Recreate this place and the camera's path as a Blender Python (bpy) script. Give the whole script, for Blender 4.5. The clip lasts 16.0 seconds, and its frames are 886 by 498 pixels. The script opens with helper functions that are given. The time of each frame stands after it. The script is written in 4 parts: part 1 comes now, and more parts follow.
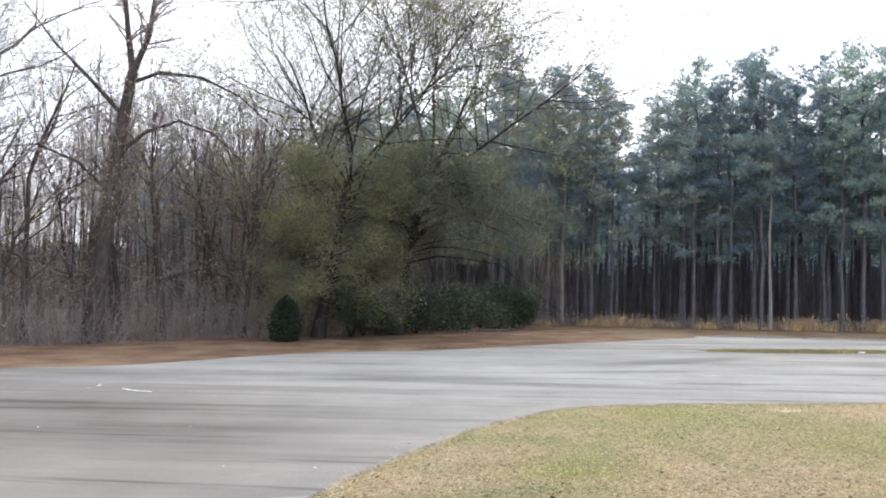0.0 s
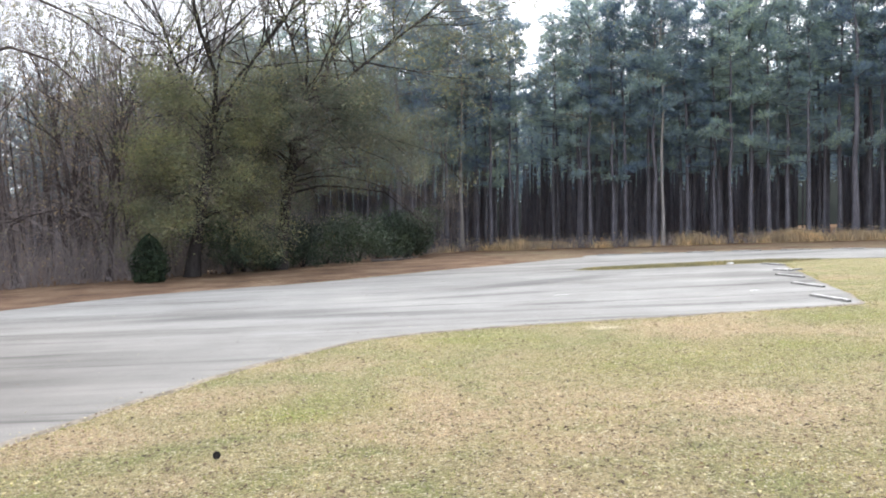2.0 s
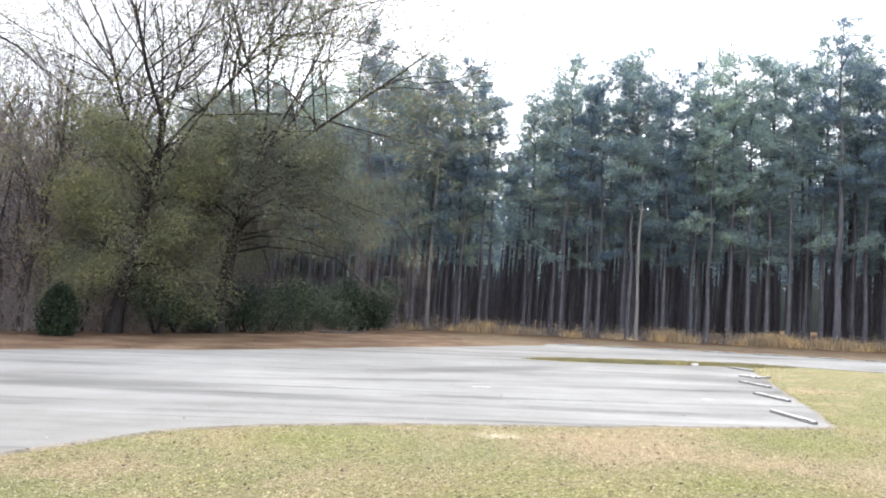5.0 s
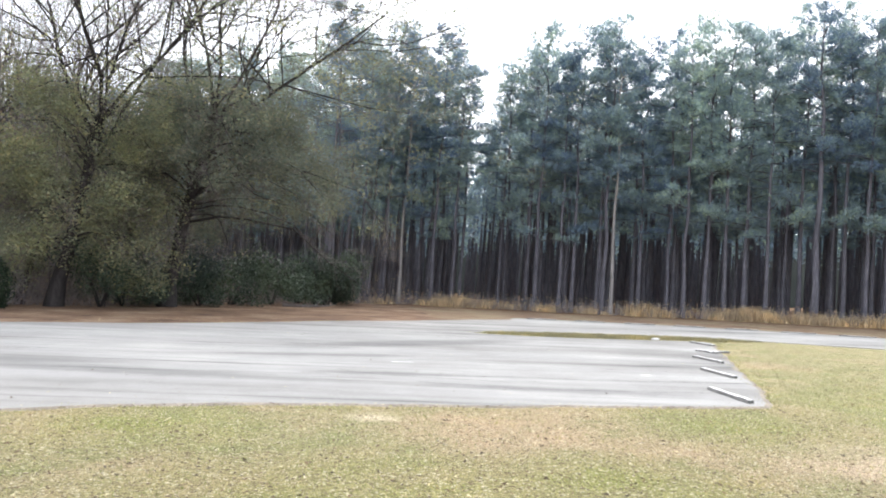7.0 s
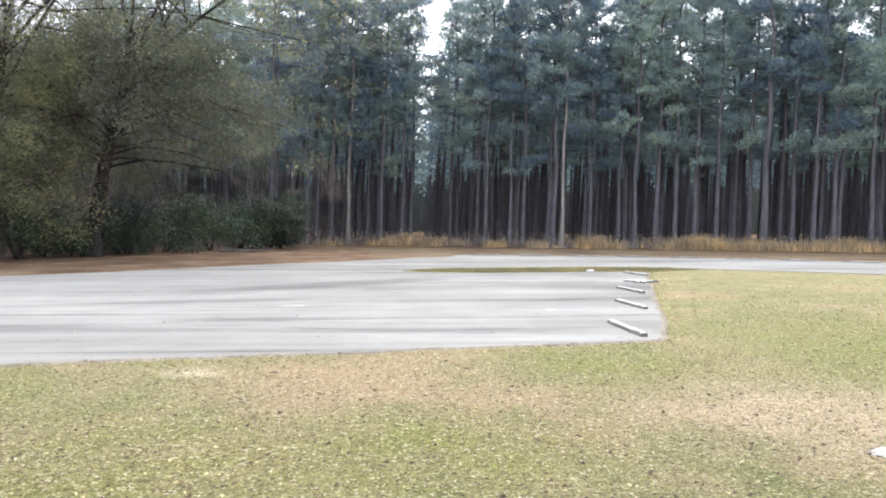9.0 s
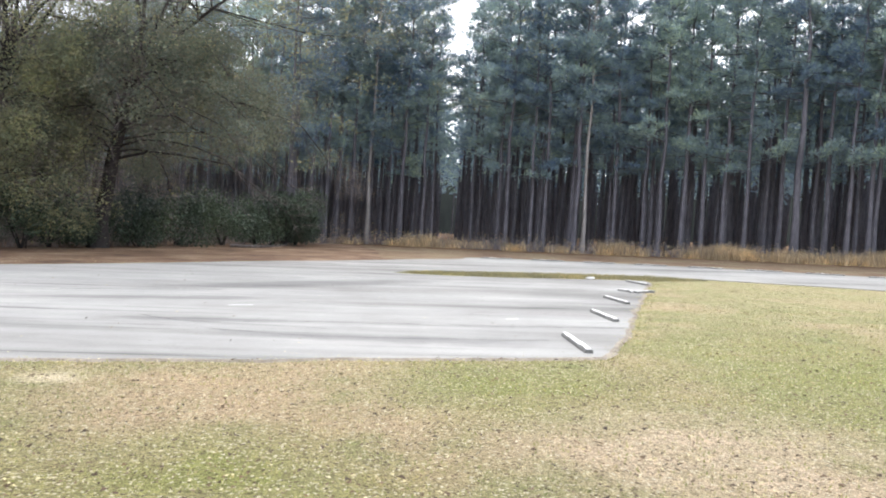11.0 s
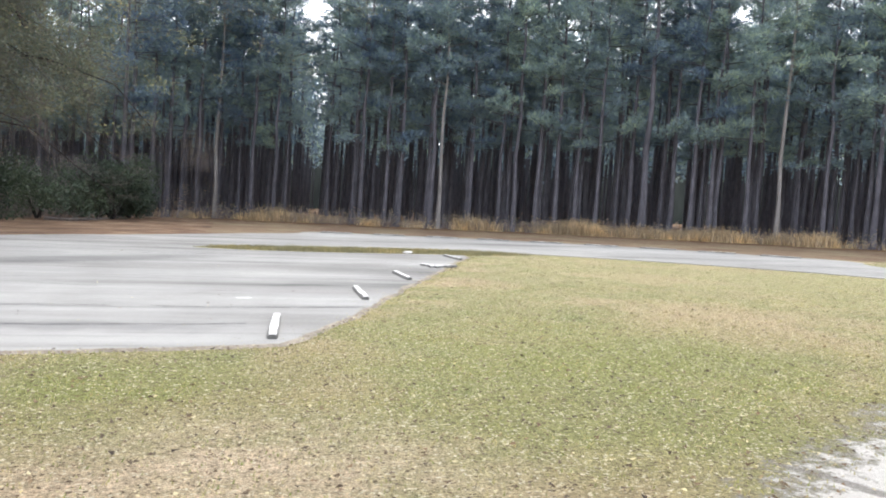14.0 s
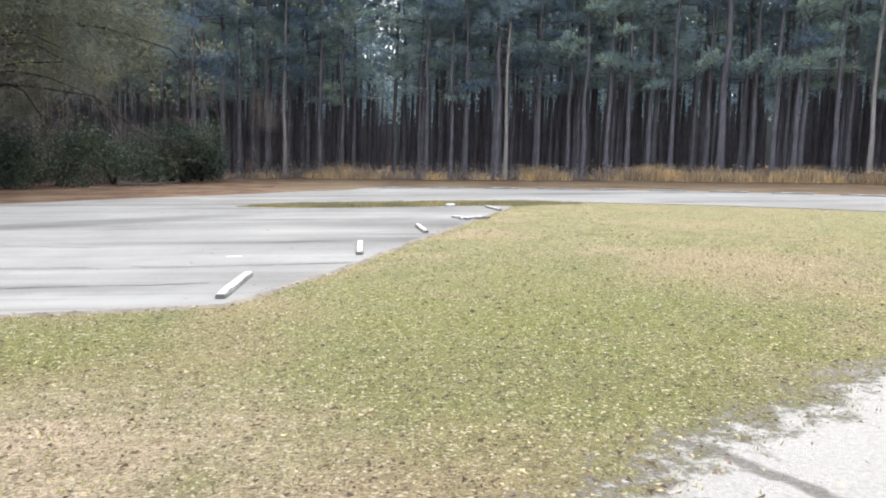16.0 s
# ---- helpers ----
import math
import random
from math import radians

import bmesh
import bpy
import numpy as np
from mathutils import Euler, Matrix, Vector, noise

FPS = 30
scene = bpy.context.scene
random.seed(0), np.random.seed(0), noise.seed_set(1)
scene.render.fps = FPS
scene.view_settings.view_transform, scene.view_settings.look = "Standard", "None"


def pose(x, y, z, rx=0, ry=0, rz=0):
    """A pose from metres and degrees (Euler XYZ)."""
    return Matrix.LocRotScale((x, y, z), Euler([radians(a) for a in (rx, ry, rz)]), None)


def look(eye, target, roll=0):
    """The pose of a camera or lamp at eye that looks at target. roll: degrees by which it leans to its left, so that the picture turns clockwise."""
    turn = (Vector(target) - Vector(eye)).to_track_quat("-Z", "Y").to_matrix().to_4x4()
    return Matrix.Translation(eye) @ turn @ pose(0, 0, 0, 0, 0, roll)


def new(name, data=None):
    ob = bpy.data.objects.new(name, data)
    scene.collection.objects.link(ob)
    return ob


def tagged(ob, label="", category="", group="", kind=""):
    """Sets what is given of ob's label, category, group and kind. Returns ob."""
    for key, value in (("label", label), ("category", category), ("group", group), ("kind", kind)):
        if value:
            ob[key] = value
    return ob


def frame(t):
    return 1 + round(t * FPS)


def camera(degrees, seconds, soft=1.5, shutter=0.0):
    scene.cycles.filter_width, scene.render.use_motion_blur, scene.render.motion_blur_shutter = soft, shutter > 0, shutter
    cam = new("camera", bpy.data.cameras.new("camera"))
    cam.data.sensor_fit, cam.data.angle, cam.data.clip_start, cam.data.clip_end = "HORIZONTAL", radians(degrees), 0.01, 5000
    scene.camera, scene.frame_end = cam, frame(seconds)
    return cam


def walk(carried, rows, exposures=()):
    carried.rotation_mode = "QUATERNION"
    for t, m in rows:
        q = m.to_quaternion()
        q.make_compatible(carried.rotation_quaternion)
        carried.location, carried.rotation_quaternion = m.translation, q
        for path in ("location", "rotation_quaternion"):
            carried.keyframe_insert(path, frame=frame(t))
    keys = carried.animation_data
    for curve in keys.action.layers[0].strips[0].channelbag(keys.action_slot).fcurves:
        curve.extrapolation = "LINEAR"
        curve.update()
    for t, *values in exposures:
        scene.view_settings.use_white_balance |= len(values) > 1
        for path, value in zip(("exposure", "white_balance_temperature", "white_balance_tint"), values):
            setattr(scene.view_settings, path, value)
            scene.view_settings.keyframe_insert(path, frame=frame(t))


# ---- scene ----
cam = camera(60.3, 16.0, soft=1.95)
PATH = [
    (0, (-10.178, -7.289, 2.352), (-10.328, -5.299, 2.487), 0.5),
    (0.5, (-9.558, -7.027, 2.356), (-9.726, -5.034, 2.37), -2.1),
    (1, (-8.918, -6.692, 2.341), (-9.137, -4.705, 2.283), -3.0),
    (1.5, (-8.135, -6.387, 2.261), (-8.436, -4.412, 2.168), -3.6),
    (2, (-7.508, -5.651, 2.167), (-7.468, -3.652, 2.118), -2.2),
    (2.5, (-7.21, -5.023, 2.047), (-7.121, -3.026, 1.985), 1.6),
    (3, (-6.873, -4.801, 2.053), (-6.747, -2.81, 1.923), -0.1),
    (3.5, (-6.418, -4.193, 2.039), (-6.512, -2.198, 1.937), -0.2),
    (4, (-5.992, -3.369, 2.113), (-5.95, -1.374, 2.24), -2.2),
    (4.5, (-5.707, -3.012, 2.076), (-5.631, -1.019, 2.23), 2.4),
    (4.7, (-5.561, -2.733, 2.055), (-5.491, -0.741, 2.211), 2.4),
    (6.8, (-3.652, -0.797, 1.909), (-3.572, 1.195, 2.063), 1.9),
    (7, (-3.475, -0.636, 1.905), (-3.381, 1.36, 2.0), 2.4),
    (7.5, (-3.11, -0.21, 1.903), (-2.678, 1.74, 2.008), -0.3),
    (8, (-2.565, 0.038, 1.886), (-2.247, 2.012, 1.948), 2.1),
    (8.2, (-2.372, 0.161, 1.882), (-2.149, 2.148, 1.882), 1.6),
    (10.3, (-0.468, 1.448, 1.758), (-0.313, 3.441, 1.675), -0.3),
    (10.5, (-0.301, 1.534, 1.763), (-0.193, 3.529, 1.681), 0.8),
    (11, (0.134, 1.669, 1.827), (0.211, 3.666, 1.768), 2.0),
    (11.5, (0.531, 1.909, 1.846), (0.822, 3.886, 1.755), 0.4),
    (12, (1.079, 2.244, 1.807), (1.349, 4.221, 1.661), 0.9),
    (12.5, (1.526, 2.374, 1.831), (1.68, 4.368, 1.799), 3.0),
    (13, (2.027, 2.666, 1.724), (2.246, 4.653, 1.649), 2.1),
    (13.5, (2.489, 3.068, 1.683), (2.569, 5.056, 1.482), 5.1),
    (14, (3.098, 3.298, 1.731), (3.466, 5.261, 1.622), 2.4),
    (14.5, (3.457, 3.236, 1.661), (3.91, 5.183, 1.595), 1.8),
    (15, (3.884, 3.434, 1.7), (4.061, 5.425, 1.626), 2.1),
    (15.5, (4.329, 3.643, 1.688), (4.571, 5.623, 1.548), -0.1),
    (16, (4.816, 3.766, 1.678), (4.953, 5.747, 1.442), -0.0),
]
walk(cam, [(t, look(eye, target, roll)) for t, eye, target, roll in PATH], ((0, 1.33), (0.8, 1.6), (3.5, 1.6), (4.0, 1.74), (7.5, 1.72), (10.5, 1.68), (13.0, 1.66), (14.0, 1.56), (14.5, 1.63), (15.5, 1.63), (16, 1.59)))

# ---- world, sun ----
world = bpy.data.worlds.new("sky")
scene.world = world
world.use_nodes = True
wn, wl = world.node_tree.nodes, world.node_tree.links
SUN_TURN = radians(14)      # compass turn of the veiled sun, ahead over the pines
sky = wn.new("ShaderNodeTexSky")
sky.sky_type = "NISHITA"
sky.sun_disc = False
sky.sun_elevation, sky.sun_rotation = radians(52), SUN_TURN
sky.dust_density, sky.air_density = 4.0, 1.0
pale = wn.new("ShaderNodeHueSaturation")          # thin high overcast: nearly no blue
pale.inputs["Saturation"].default_value = 0.35
wl.new(sky.outputs[0], pale.inputs["Color"])
wl.new(pale.outputs[0], wn["Background"].inputs["Color"])
wn["Background"].inputs["Strength"].default_value = 0.07
cloud = wn.new("ShaderNodeBackground")            # the even light of the cloud layer
cloud.inputs["Color"].default_value = (0.90, 0.965, 1.10, 1)
cloud.inputs["Strength"].default_value = 0.50
both = wn.new("ShaderNodeAddShader")
wl.new(wn["Background"].outputs[0], both.inputs[0])
wl.new(cloud.outputs[0], both.inputs[1])
wl.new(both.outputs[0], wn["World Output"].inputs["Surface"])
sun_data = bpy.data.lights.new("sun", "SUN")
sun_data.energy, sun_data.angle, sun_data.color = 0.55, radians(28), (1.0, 0.97, 0.93)
sun = new("sun", sun_data)
sun.matrix_world = look((math.sin(SUN_TURN) * 50, math.cos(SUN_TURN) * 50, 50 * math.tan(radians(52))), (0, 0, 0))


# ---- materials ----
def material(name, rough=0.85):
    m = bpy.data.materials.new(name)
    m.use_nodes = True
    n, l = m.node_tree.nodes, m.node_tree.links
    b = n["Principled BSDF"]
    b.inputs["Roughness"].default_value = rough
    b.inputs["Specular IOR Level"].default_value = 0.25
    return m, n, l, b


def coords(n, l, scale=(1, 1, 1), turn=0.0, world_space=False):
    mp = n.new("ShaderNodeMapping")
    mp.inputs["Scale"].default_value = scale
    mp.inputs["Rotation"].default_value = (0, 0, turn)
    if world_space:
        l.new(n.new("ShaderNodeNewGeometry").outputs["Position"], mp.inputs["Vector"])
    else:
        l.new(n.new("ShaderNodeTexCoord").outputs["Object"], mp.inputs["Vector"])
    return mp.outputs[0]


def noise_node(n, l, vec, scale, detail=4.0, rough=0.6):
    t = n.new("ShaderNodeTexNoise")
    t.inputs["Scale"].default_value, t.inputs["Detail"].default_value, t.inputs["Roughness"].default_value = scale, detail, rough
    l.new(vec, t.inputs["Vector"])
    return t.outputs["Fac"]


def ramp(n, l, fac, stops):
    r = n.new("ShaderNodeValToRGB")
    e = r.color_ramp.elements
    while len(e) < len(stops):
        e.new(0.5)
    for el, (p, c) in zip(e, stops):
        el.position, el.color = p, (*c, 1) if len(c) == 3 else c
    l.new(fac, r.inputs[0])
    return r.outputs[0]


def mixed(n, l, a, b, fac, mode="MIX"):
    m = n.new("ShaderNodeMix")
    m.data_type, m.blend_type = "RGBA", mode
    for s, v in ((m.inputs[0], fac), (m.inputs[6], a), (m.inputs[7], b)):
        if isinstance(v, (int, float)):
            s.default_value = v
        elif isinstance(v, tuple):
            s.default_value = (*v, 1)
        else:
            l.new(v, s)
    return m.outputs[2]


def bumped(n, l, b, height, strength, distance):
    k = n.new("ShaderNodeBump")
    k.inputs["Strength"].default_value, k.inputs["Distance"].default_value = strength, distance
    l.new(height, k.inputs["Height"])
    l.new(k.outputs[0], b.inputs["Normal"])


# bare sandy spots: x, y, half length, half width, turn
BARE_SPOTS = [(8.25, 6.15, 2.75, 2.35, 35), (9.85, 7.45, 2.3, 2.2, 0), (-2.81, -0.43, 1.25, 0.85, 10), (2.68, 6.54, 0.31, 0.15, 10), (-12.65, 1.3, 0.45, 0.26, 40)]


def sand_mask(n, l, v):
    """How bare the ground is: 0.5 at the rim of the sandy spots, frayed by noise."""
    best = None
    for x, y, rx, ry, turn in BARE_SPOTS:
        gm = n.new("ShaderNodeMapping")
        gm.vector_type = "TEXTURE"
        gm.inputs["Location"].default_value = (x, y, 0)
        gm.inputs["Rotation"].default_value = (0, 0, radians(turn))
        gm.inputs["Scale"].default_value = (2 * rx, 2 * ry, 1000)
        l.new(v, gm.inputs["Vector"])
        gt = n.new("ShaderNodeTexGradient")
        gt.gradient_type = "SPHERICAL"
        l.new(gm.outputs[0], gt.inputs[0])
        if best is None:
            best = gt.outputs["Fac"]
        else:
            mx = n.new("ShaderNodeMath")
            mx.operation = "MAXIMUM"
            l.new(best, mx.inputs[0])
            l.new(gt.outputs["Fac"], mx.inputs[1])
            best = mx.outputs[0]
    fray = n.new("ShaderNodeMath")
    fray.operation = "MULTIPLY_ADD"
    fray.inputs[1].default_value = 0.56
    l.new(noise_node(n, l, v, 4.5, 9, 0.75), fray.inputs[0])
    l.new(best, fray.inputs[2])
    off = n.new("ShaderNodeMath")
    off.operation = "SUBTRACT"
    off.inputs[1].default_value = 0.28
    l.new(fray.outputs[0], off.inputs[0])
    return off.outputs[0]


def with_sand(n, l, v, c, dirt=True):
    mask = sand_mask(n, l, v)
    grit = noise_node(n, l, v, 30, 6, 0.75)
    sand = ramp(n, l, grit, [(0.3, (0.54, 0.505, 0.455)), (0.7, (0.80, 0.765, 0.71))])
    soil = ramp(n, l, grit, [(0.3, (0.13, 0.115, 0.095)), (0.7, (0.38, 0.345, 0.30))])
    if dirt:
        c = mixed(n, l, c, soil, ramp(n, l, mask, [(0.415, (0, 0, 0)), (0.475, (0.8, 0.8, 0.8))]))
    c = mixed(n, l, c, sand, ramp(n, l, mask, [(0.475 if dirt else 0.3, (0, 0, 0)), (0.53 if dirt else 0.85, (1, 1, 1) if dirt else (0.6, 0.6, 0.6))]))
    if dirt:                                        # a worn line of soil across the sand
        gm = n.new("ShaderNodeMapping")
        gm.vector_type = "TEXTURE"
        gm.inputs["Location"].default_value = (6.88, 7.47, 0)
        gm.inputs["Rotation"].default_value = (0, 0, radians(-62))
        gm.inputs["Scale"].default_value = (1.5, 0.10, 1000)
        warp = n.new("ShaderNodeTexNoise")
        warp.inputs["Scale"].default_value, warp.inputs["Detail"].default_value = 3.0, 6.0
        l.new(v, warp.inputs["Vector"])
        l.new(mixed(n, l, v, warp.outputs["Color"], 0.10, "LINEAR_LIGHT"), gm.inputs["Vector"])
        gt = n.new("ShaderNodeTexGradient")
        gt.gradient_type = "SPHERICAL"
        l.new(gm.outputs[0], gt.inputs[0])
        c = mixed(n, l, c, soil, ramp(n, l, gt.outputs["Fac"], [(0.25, (0, 0, 0)), (0.6, (0.85, 0.85, 0.85))]))
    return c


def leaf_flecks(n, l, v, c, scale, dark, light):
    """Tiny fallen leaves and straws, each its own tint."""
    vo = n.new("ShaderNodeTexVoronoi")
    vo.inputs["Scale"].default_value = scale
    warp = n.new("ShaderNodeTexNoise")
    warp.inputs["Scale"].default_value, warp.inputs["Detail"].default_value = scale * 1.3, 2.0
    l.new(v, warp.inputs["Vector"])
    l.new(mixed(n, l, v, warp.outputs["Color"], 0.7 / scale, "LINEAR_LIGHT"), vo.inputs["Vector"])
    sep = n.new("ShaderNodeSeparateColor")
    l.new(vo.outputs["Color"], sep.inputs[0])
    tint = ramp(n, l, sep.outputs[0], [(0.0, dark), (0.33, dark), (0.38, light), (1.0, (light[0] * 1.2, light[1] * 1.15, light[2] * 1.1))])
    size = ramp(n, l, vo.outputs["Distance"], [(0.25, (1, 1, 1)), (0.36, (0, 0, 0))])
    some = ramp(n, l, sep.outputs[1], [(0.44, (1, 1, 1)), (0.46, (0, 0, 0))])
    return mixed(n, l, c, tint, mixed(n, l, size, some, 1.0, "MULTIPLY"))


def lawn_material():
    m, n, l, b = material("lawn", 0.95)
    v = coords(n, l, world_space=True)
    big = noise_node(n, l, v, 0.24, 5, 0.6)
    mid = noise_node(n, l, v, 1.1, 5, 0.65)
    fine = noise_node(n, l, v, 42, 6, 0.75)
    base = ramp(n, l, big, [(0.38, (0.53, 0.40, 0.305)), (0.46, (0.42, 0.36, 0.235)), (0.53, (0.26, 0.295, 0.13)), (0.58, (0.30, 0.31, 0.155)), (0.66, (0.46, 0.375, 0.265))])
    part2 = ramp(n, l, mid, [(0.33, (0.23, 0.26, 0.12)), (0.48, (0.39, 0.345, 0.225)), (0.66, (0.53, 0.42, 0.325))])
    c = mixed(n, l, base, part2, 0.4)
    for x, y, r, col in ((7.0, 11.54, 5.5, (0.275, 0.295, 0.115)), (1.3, 10.44, 2.2, (0.27, 0.29, 0.115)), (-2.0, 10.06, 2.7, (0.5, 0.39, 0.285)), (-0.2, 7.79, 1.7, (0.48, 0.38, 0.275)), (-1.2, 6.9, 1.8, (0.29, 0.305, 0.12)), (2.85, 7.77, 2.2, (0.62, 0.51, 0.42)), (-4.08, 2.79, 3.4, (0.51, 0.405, 0.30)), (-7.33, 2.89, 3.0, (0.50, 0.39, 0.28)), (-3.93, 6.09, 2.8, (0.31, 0.31, 0.14)), (-6.77, 9.12, 1.9, (0.29, 0.31, 0.12)), (-9.03, 3.8, 1.4, (0.28, 0.31, 0.11)), (20.32, 22.68, 14, (0.37, 0.36, 0.205)), (-3.85, 10.25, 0.5, (0.74, 0.66, 0.54))):
        gm = n.new("ShaderNodeMapping")
        gm.inputs["Location"].default_value = (-x / r, -y / r, 0)
        gm.inputs["Scale"].default_value = (1 / r, 1 / r, 0)
        l.new(v, gm.inputs["Vector"])
        gt = n.new("ShaderNodeTexGradient")
        gt.gradient_type = "SPHERICAL"
        l.new(gm.outputs[0], gt.inputs[0])
        wob = n.new("ShaderNodeMath")
        wob.operation, wob.use_clamp = "MULTIPLY", True
        l.new(gt.outputs["Fac"], wob.inputs[0])
        l.new(ramp(n, l, mid, [(0.3, (0.2, 0.2, 0.2)), (0.62, (1.55, 1.55, 1.55))]), wob.inputs[1])
        c = mixed(n, l, c, col, wob.outputs[0])
    speck = ramp(n, l, fine, [(0.34, (0.15, 0.135, 0.11)), (0.5, (1, 1, 1)), (0.66, (1.75, 1.7, 1.6))])
    clump = ramp(n, l, noise_node(n, l, v, 13, 5, 0.7), [(0.32, (0.5, 0.5, 0.46)), (0.5, (1, 1, 1)), (0.68, (1.35, 1.32, 1.28))])
    c = mixed(n, l, c, clump, 0.85, "MULTIPLY")
    c = mixed(n, l, c, speck, 0.8, "MULTIPLY")
    c = mixed(n, l, c, (0.845, 0.81, 0.68), 1.0, "MULTIPLY")
    c = leaf_flecks(n, l, v, c, 34, (0.09, 0.06, 0.035), (0.60, 0.54, 0.39))
    c = leaf_flecks(n, l, v, c, 22, (0.08, 0.052, 0.03), (0.63, 0.57, 0.41))
    l.new(with_sand(n, l, v, c), b.inputs["Base Color"])
    bumped(n, l, b, fine, 1.0, 0.05)
    return m


def litter_material(name, cols, scale=1.0):
    m, n, l, b = material(name, 0.95)
    v = coords(n, l, world_space=True)
    big = noise_node(n, l, v, 0.35 * scale, 5, 0.65)
    fine = noise_node(n, l, v, 14 * scale, 6, 0.75)
    c = ramp(n, l, big, [(0.34, cols[0]), (0.5, cols[1]), (0.66, cols[2])])
    speck = ramp(n, l, fine, [(0.3, (0.27, 0.25, 0.235)), (0.5, (0.8, 0.8, 0.8)), (0.7, (1.2, 1.12, 1.0))])
    l.new(mixed(n, l, c, speck, 0.85, "MULTIPLY"), b.inputs["Base Color"])
    bumped(n, l, b, fine, 0.9, 0.06)
    return m


# long tyre-worn stains on the asphalt: x, y, half length, half width, turn
STAINS = [(-0.46, 13.7, 2.7, 0.34, -2), (-2.9, 24.1, 4.8, 1.0, 38), (-3.6, 15.4, 1.7, 0.3, 5), (2.9, 19.1, 0.9, 0.2, 7), (-9.0, 14.4, 3.8, 0.45, -4), (-13.0, 15.3, 3.4, 0.6, 10), (-5.6, 19.0, 3.0, 0.4, 12)]


def stained(n, l, v, c):
    warp = n.new("ShaderNodeTexNoise")
    warp.inputs["Scale"].default_value, warp.inputs["Detail"].default_value = 1.6, 6.0
    l.new(v, warp.inputs["Vector"])
    bent = mixed(n, l, v, warp.outputs["Color"], 0.22, "LINEAR_LIGHT")
    for x, y, rx, ry, turn in STAINS:
        gm = n.new("ShaderNodeMapping")
        gm.vector_type = "TEXTURE"
        gm.inputs["Location"].default_value = (x, y, 0)
        gm.inputs["Rotation"].default_value = (0, 0, radians(turn))
        gm.inputs["Scale"].default_value = (rx * 1.3, ry * 1.3, 1000)
        l.new(bent, gm.inputs["Vector"])
        gt = n.new("ShaderNodeTexGradient")
        gt.gradient_type = "SPHERICAL"
        l.new(gm.outputs[0], gt.inputs[0])
        c = mixed(n, l, c, (0.68, 0.68, 0.69), ramp(n, l, gt.outputs["Fac"], [(0.0, (0, 0, 0)), (0.55, (0.9, 0.9, 0.9))]), "MULTIPLY")
    return c


def asphalt_material():
    m, n, l, b = material("worn_asphalt", 0.95)
    b.inputs["Specular IOR Level"].default_value = 0.1
    streak = noise_node(n, l, coords(n, l, (0.05, 0.34, 1), radians(-9), True), 1.0, 4, 0.55)
    streak2 = noise_node(n, l, coords(n, l, (0.09, 2.1, 1), radians(-4), True), 1.0, 6, 0.65)
    v = coords(n, l, world_space=True)
    blot = noise_node(n, l, v, 0.13, 7, 0.68)
    grain = noise_node(n, l, v, 55, 4, 0.8)
    c = ramp(n, l, streak, [(0.30, (0.22, 0.217, 0.212)), (0.41, (0.345, 0.34, 0.333)), (0.52, (0.41, 0.405, 0.396)), (0.7, (0.46, 0.455, 0.445))])
    d = ramp(n, l, streak2, [(0.33, (0.40, 0.40, 0.41)), (0.43, (0.95, 0.95, 0.95)), (0.6, (1.06, 1.06, 1.06))])
    e = ramp(n, l, blot, [(0.35, (0.78, 0.77, 0.765)), (0.5, (0.96, 0.96, 0.96)), (0.64, (1.13, 1.12, 1.11))])
    g = ramp(n, l, grain, [(0.3, (0.48, 0.47, 0.448)), (0.7, (0.865, 0.85, 0.815))])
    c = mixed(n, l, mixed(n, l, mixed(n, l, c, d, 0.75, "MULTIPLY"), e, 1.0, "MULTIPLY"), g, 0.8, "MULTIPLY")
    gm = n.new("ShaderNodeMapping")                 # the older, browner paving towards the wood
    gm.vector_type = "TEXTURE"
    gm.inputs["Location"].default_value, gm.inputs["Scale"].default_value = (-25, 3, 0), (19, 16, 1000)
    l.new(v, gm.inputs["Vector"])
    gt = n.new("ShaderNodeTexGradient")
    gt.gradient_type = "SPHERICAL"
    l.new(gm.outputs[0], gt.inputs[0])
    c = mixed(n, l, c, (0.62, 0.60, 0.585), ramp(n, l, gt.outputs["Fac"], [(0.0, (0, 0, 0)), (0.45, (1, 1, 1))]), "MULTIPLY")
    c = stained(n, l, v, c)
    l.new(with_sand(n, l, v, c, False), b.inputs["Base Color"])
    bumped(n, l, b, grain, 0.35, 0.01)
    return m


def plain_material(name, lo, hi, scale=8.0, rough=0.85, bump=0.4, stretch=(1, 1, 1), depth=0.02):
    m, n, l, b = material(name, rough)
    v = coords(n, l, stretch)
    f = noise_node(n, l, v, scale, 6, 0.7)
    g = noise_node(n, l, v, scale * 0.17, 3, 0.6)
    c = ramp(n, l, f, [(0.3, lo), (0.7, hi)])
    d = ramp(n, l, g, [(0.35, (0.7, 0.7, 0.7)), (0.65, (1.2, 1.2, 1.2))])
    l.new(mixed(n, l, c, d, 0.8, "MULTIPLY"), b.inputs["Base Color"])
    bumped(n, l, b, f, bump, depth)
    return m


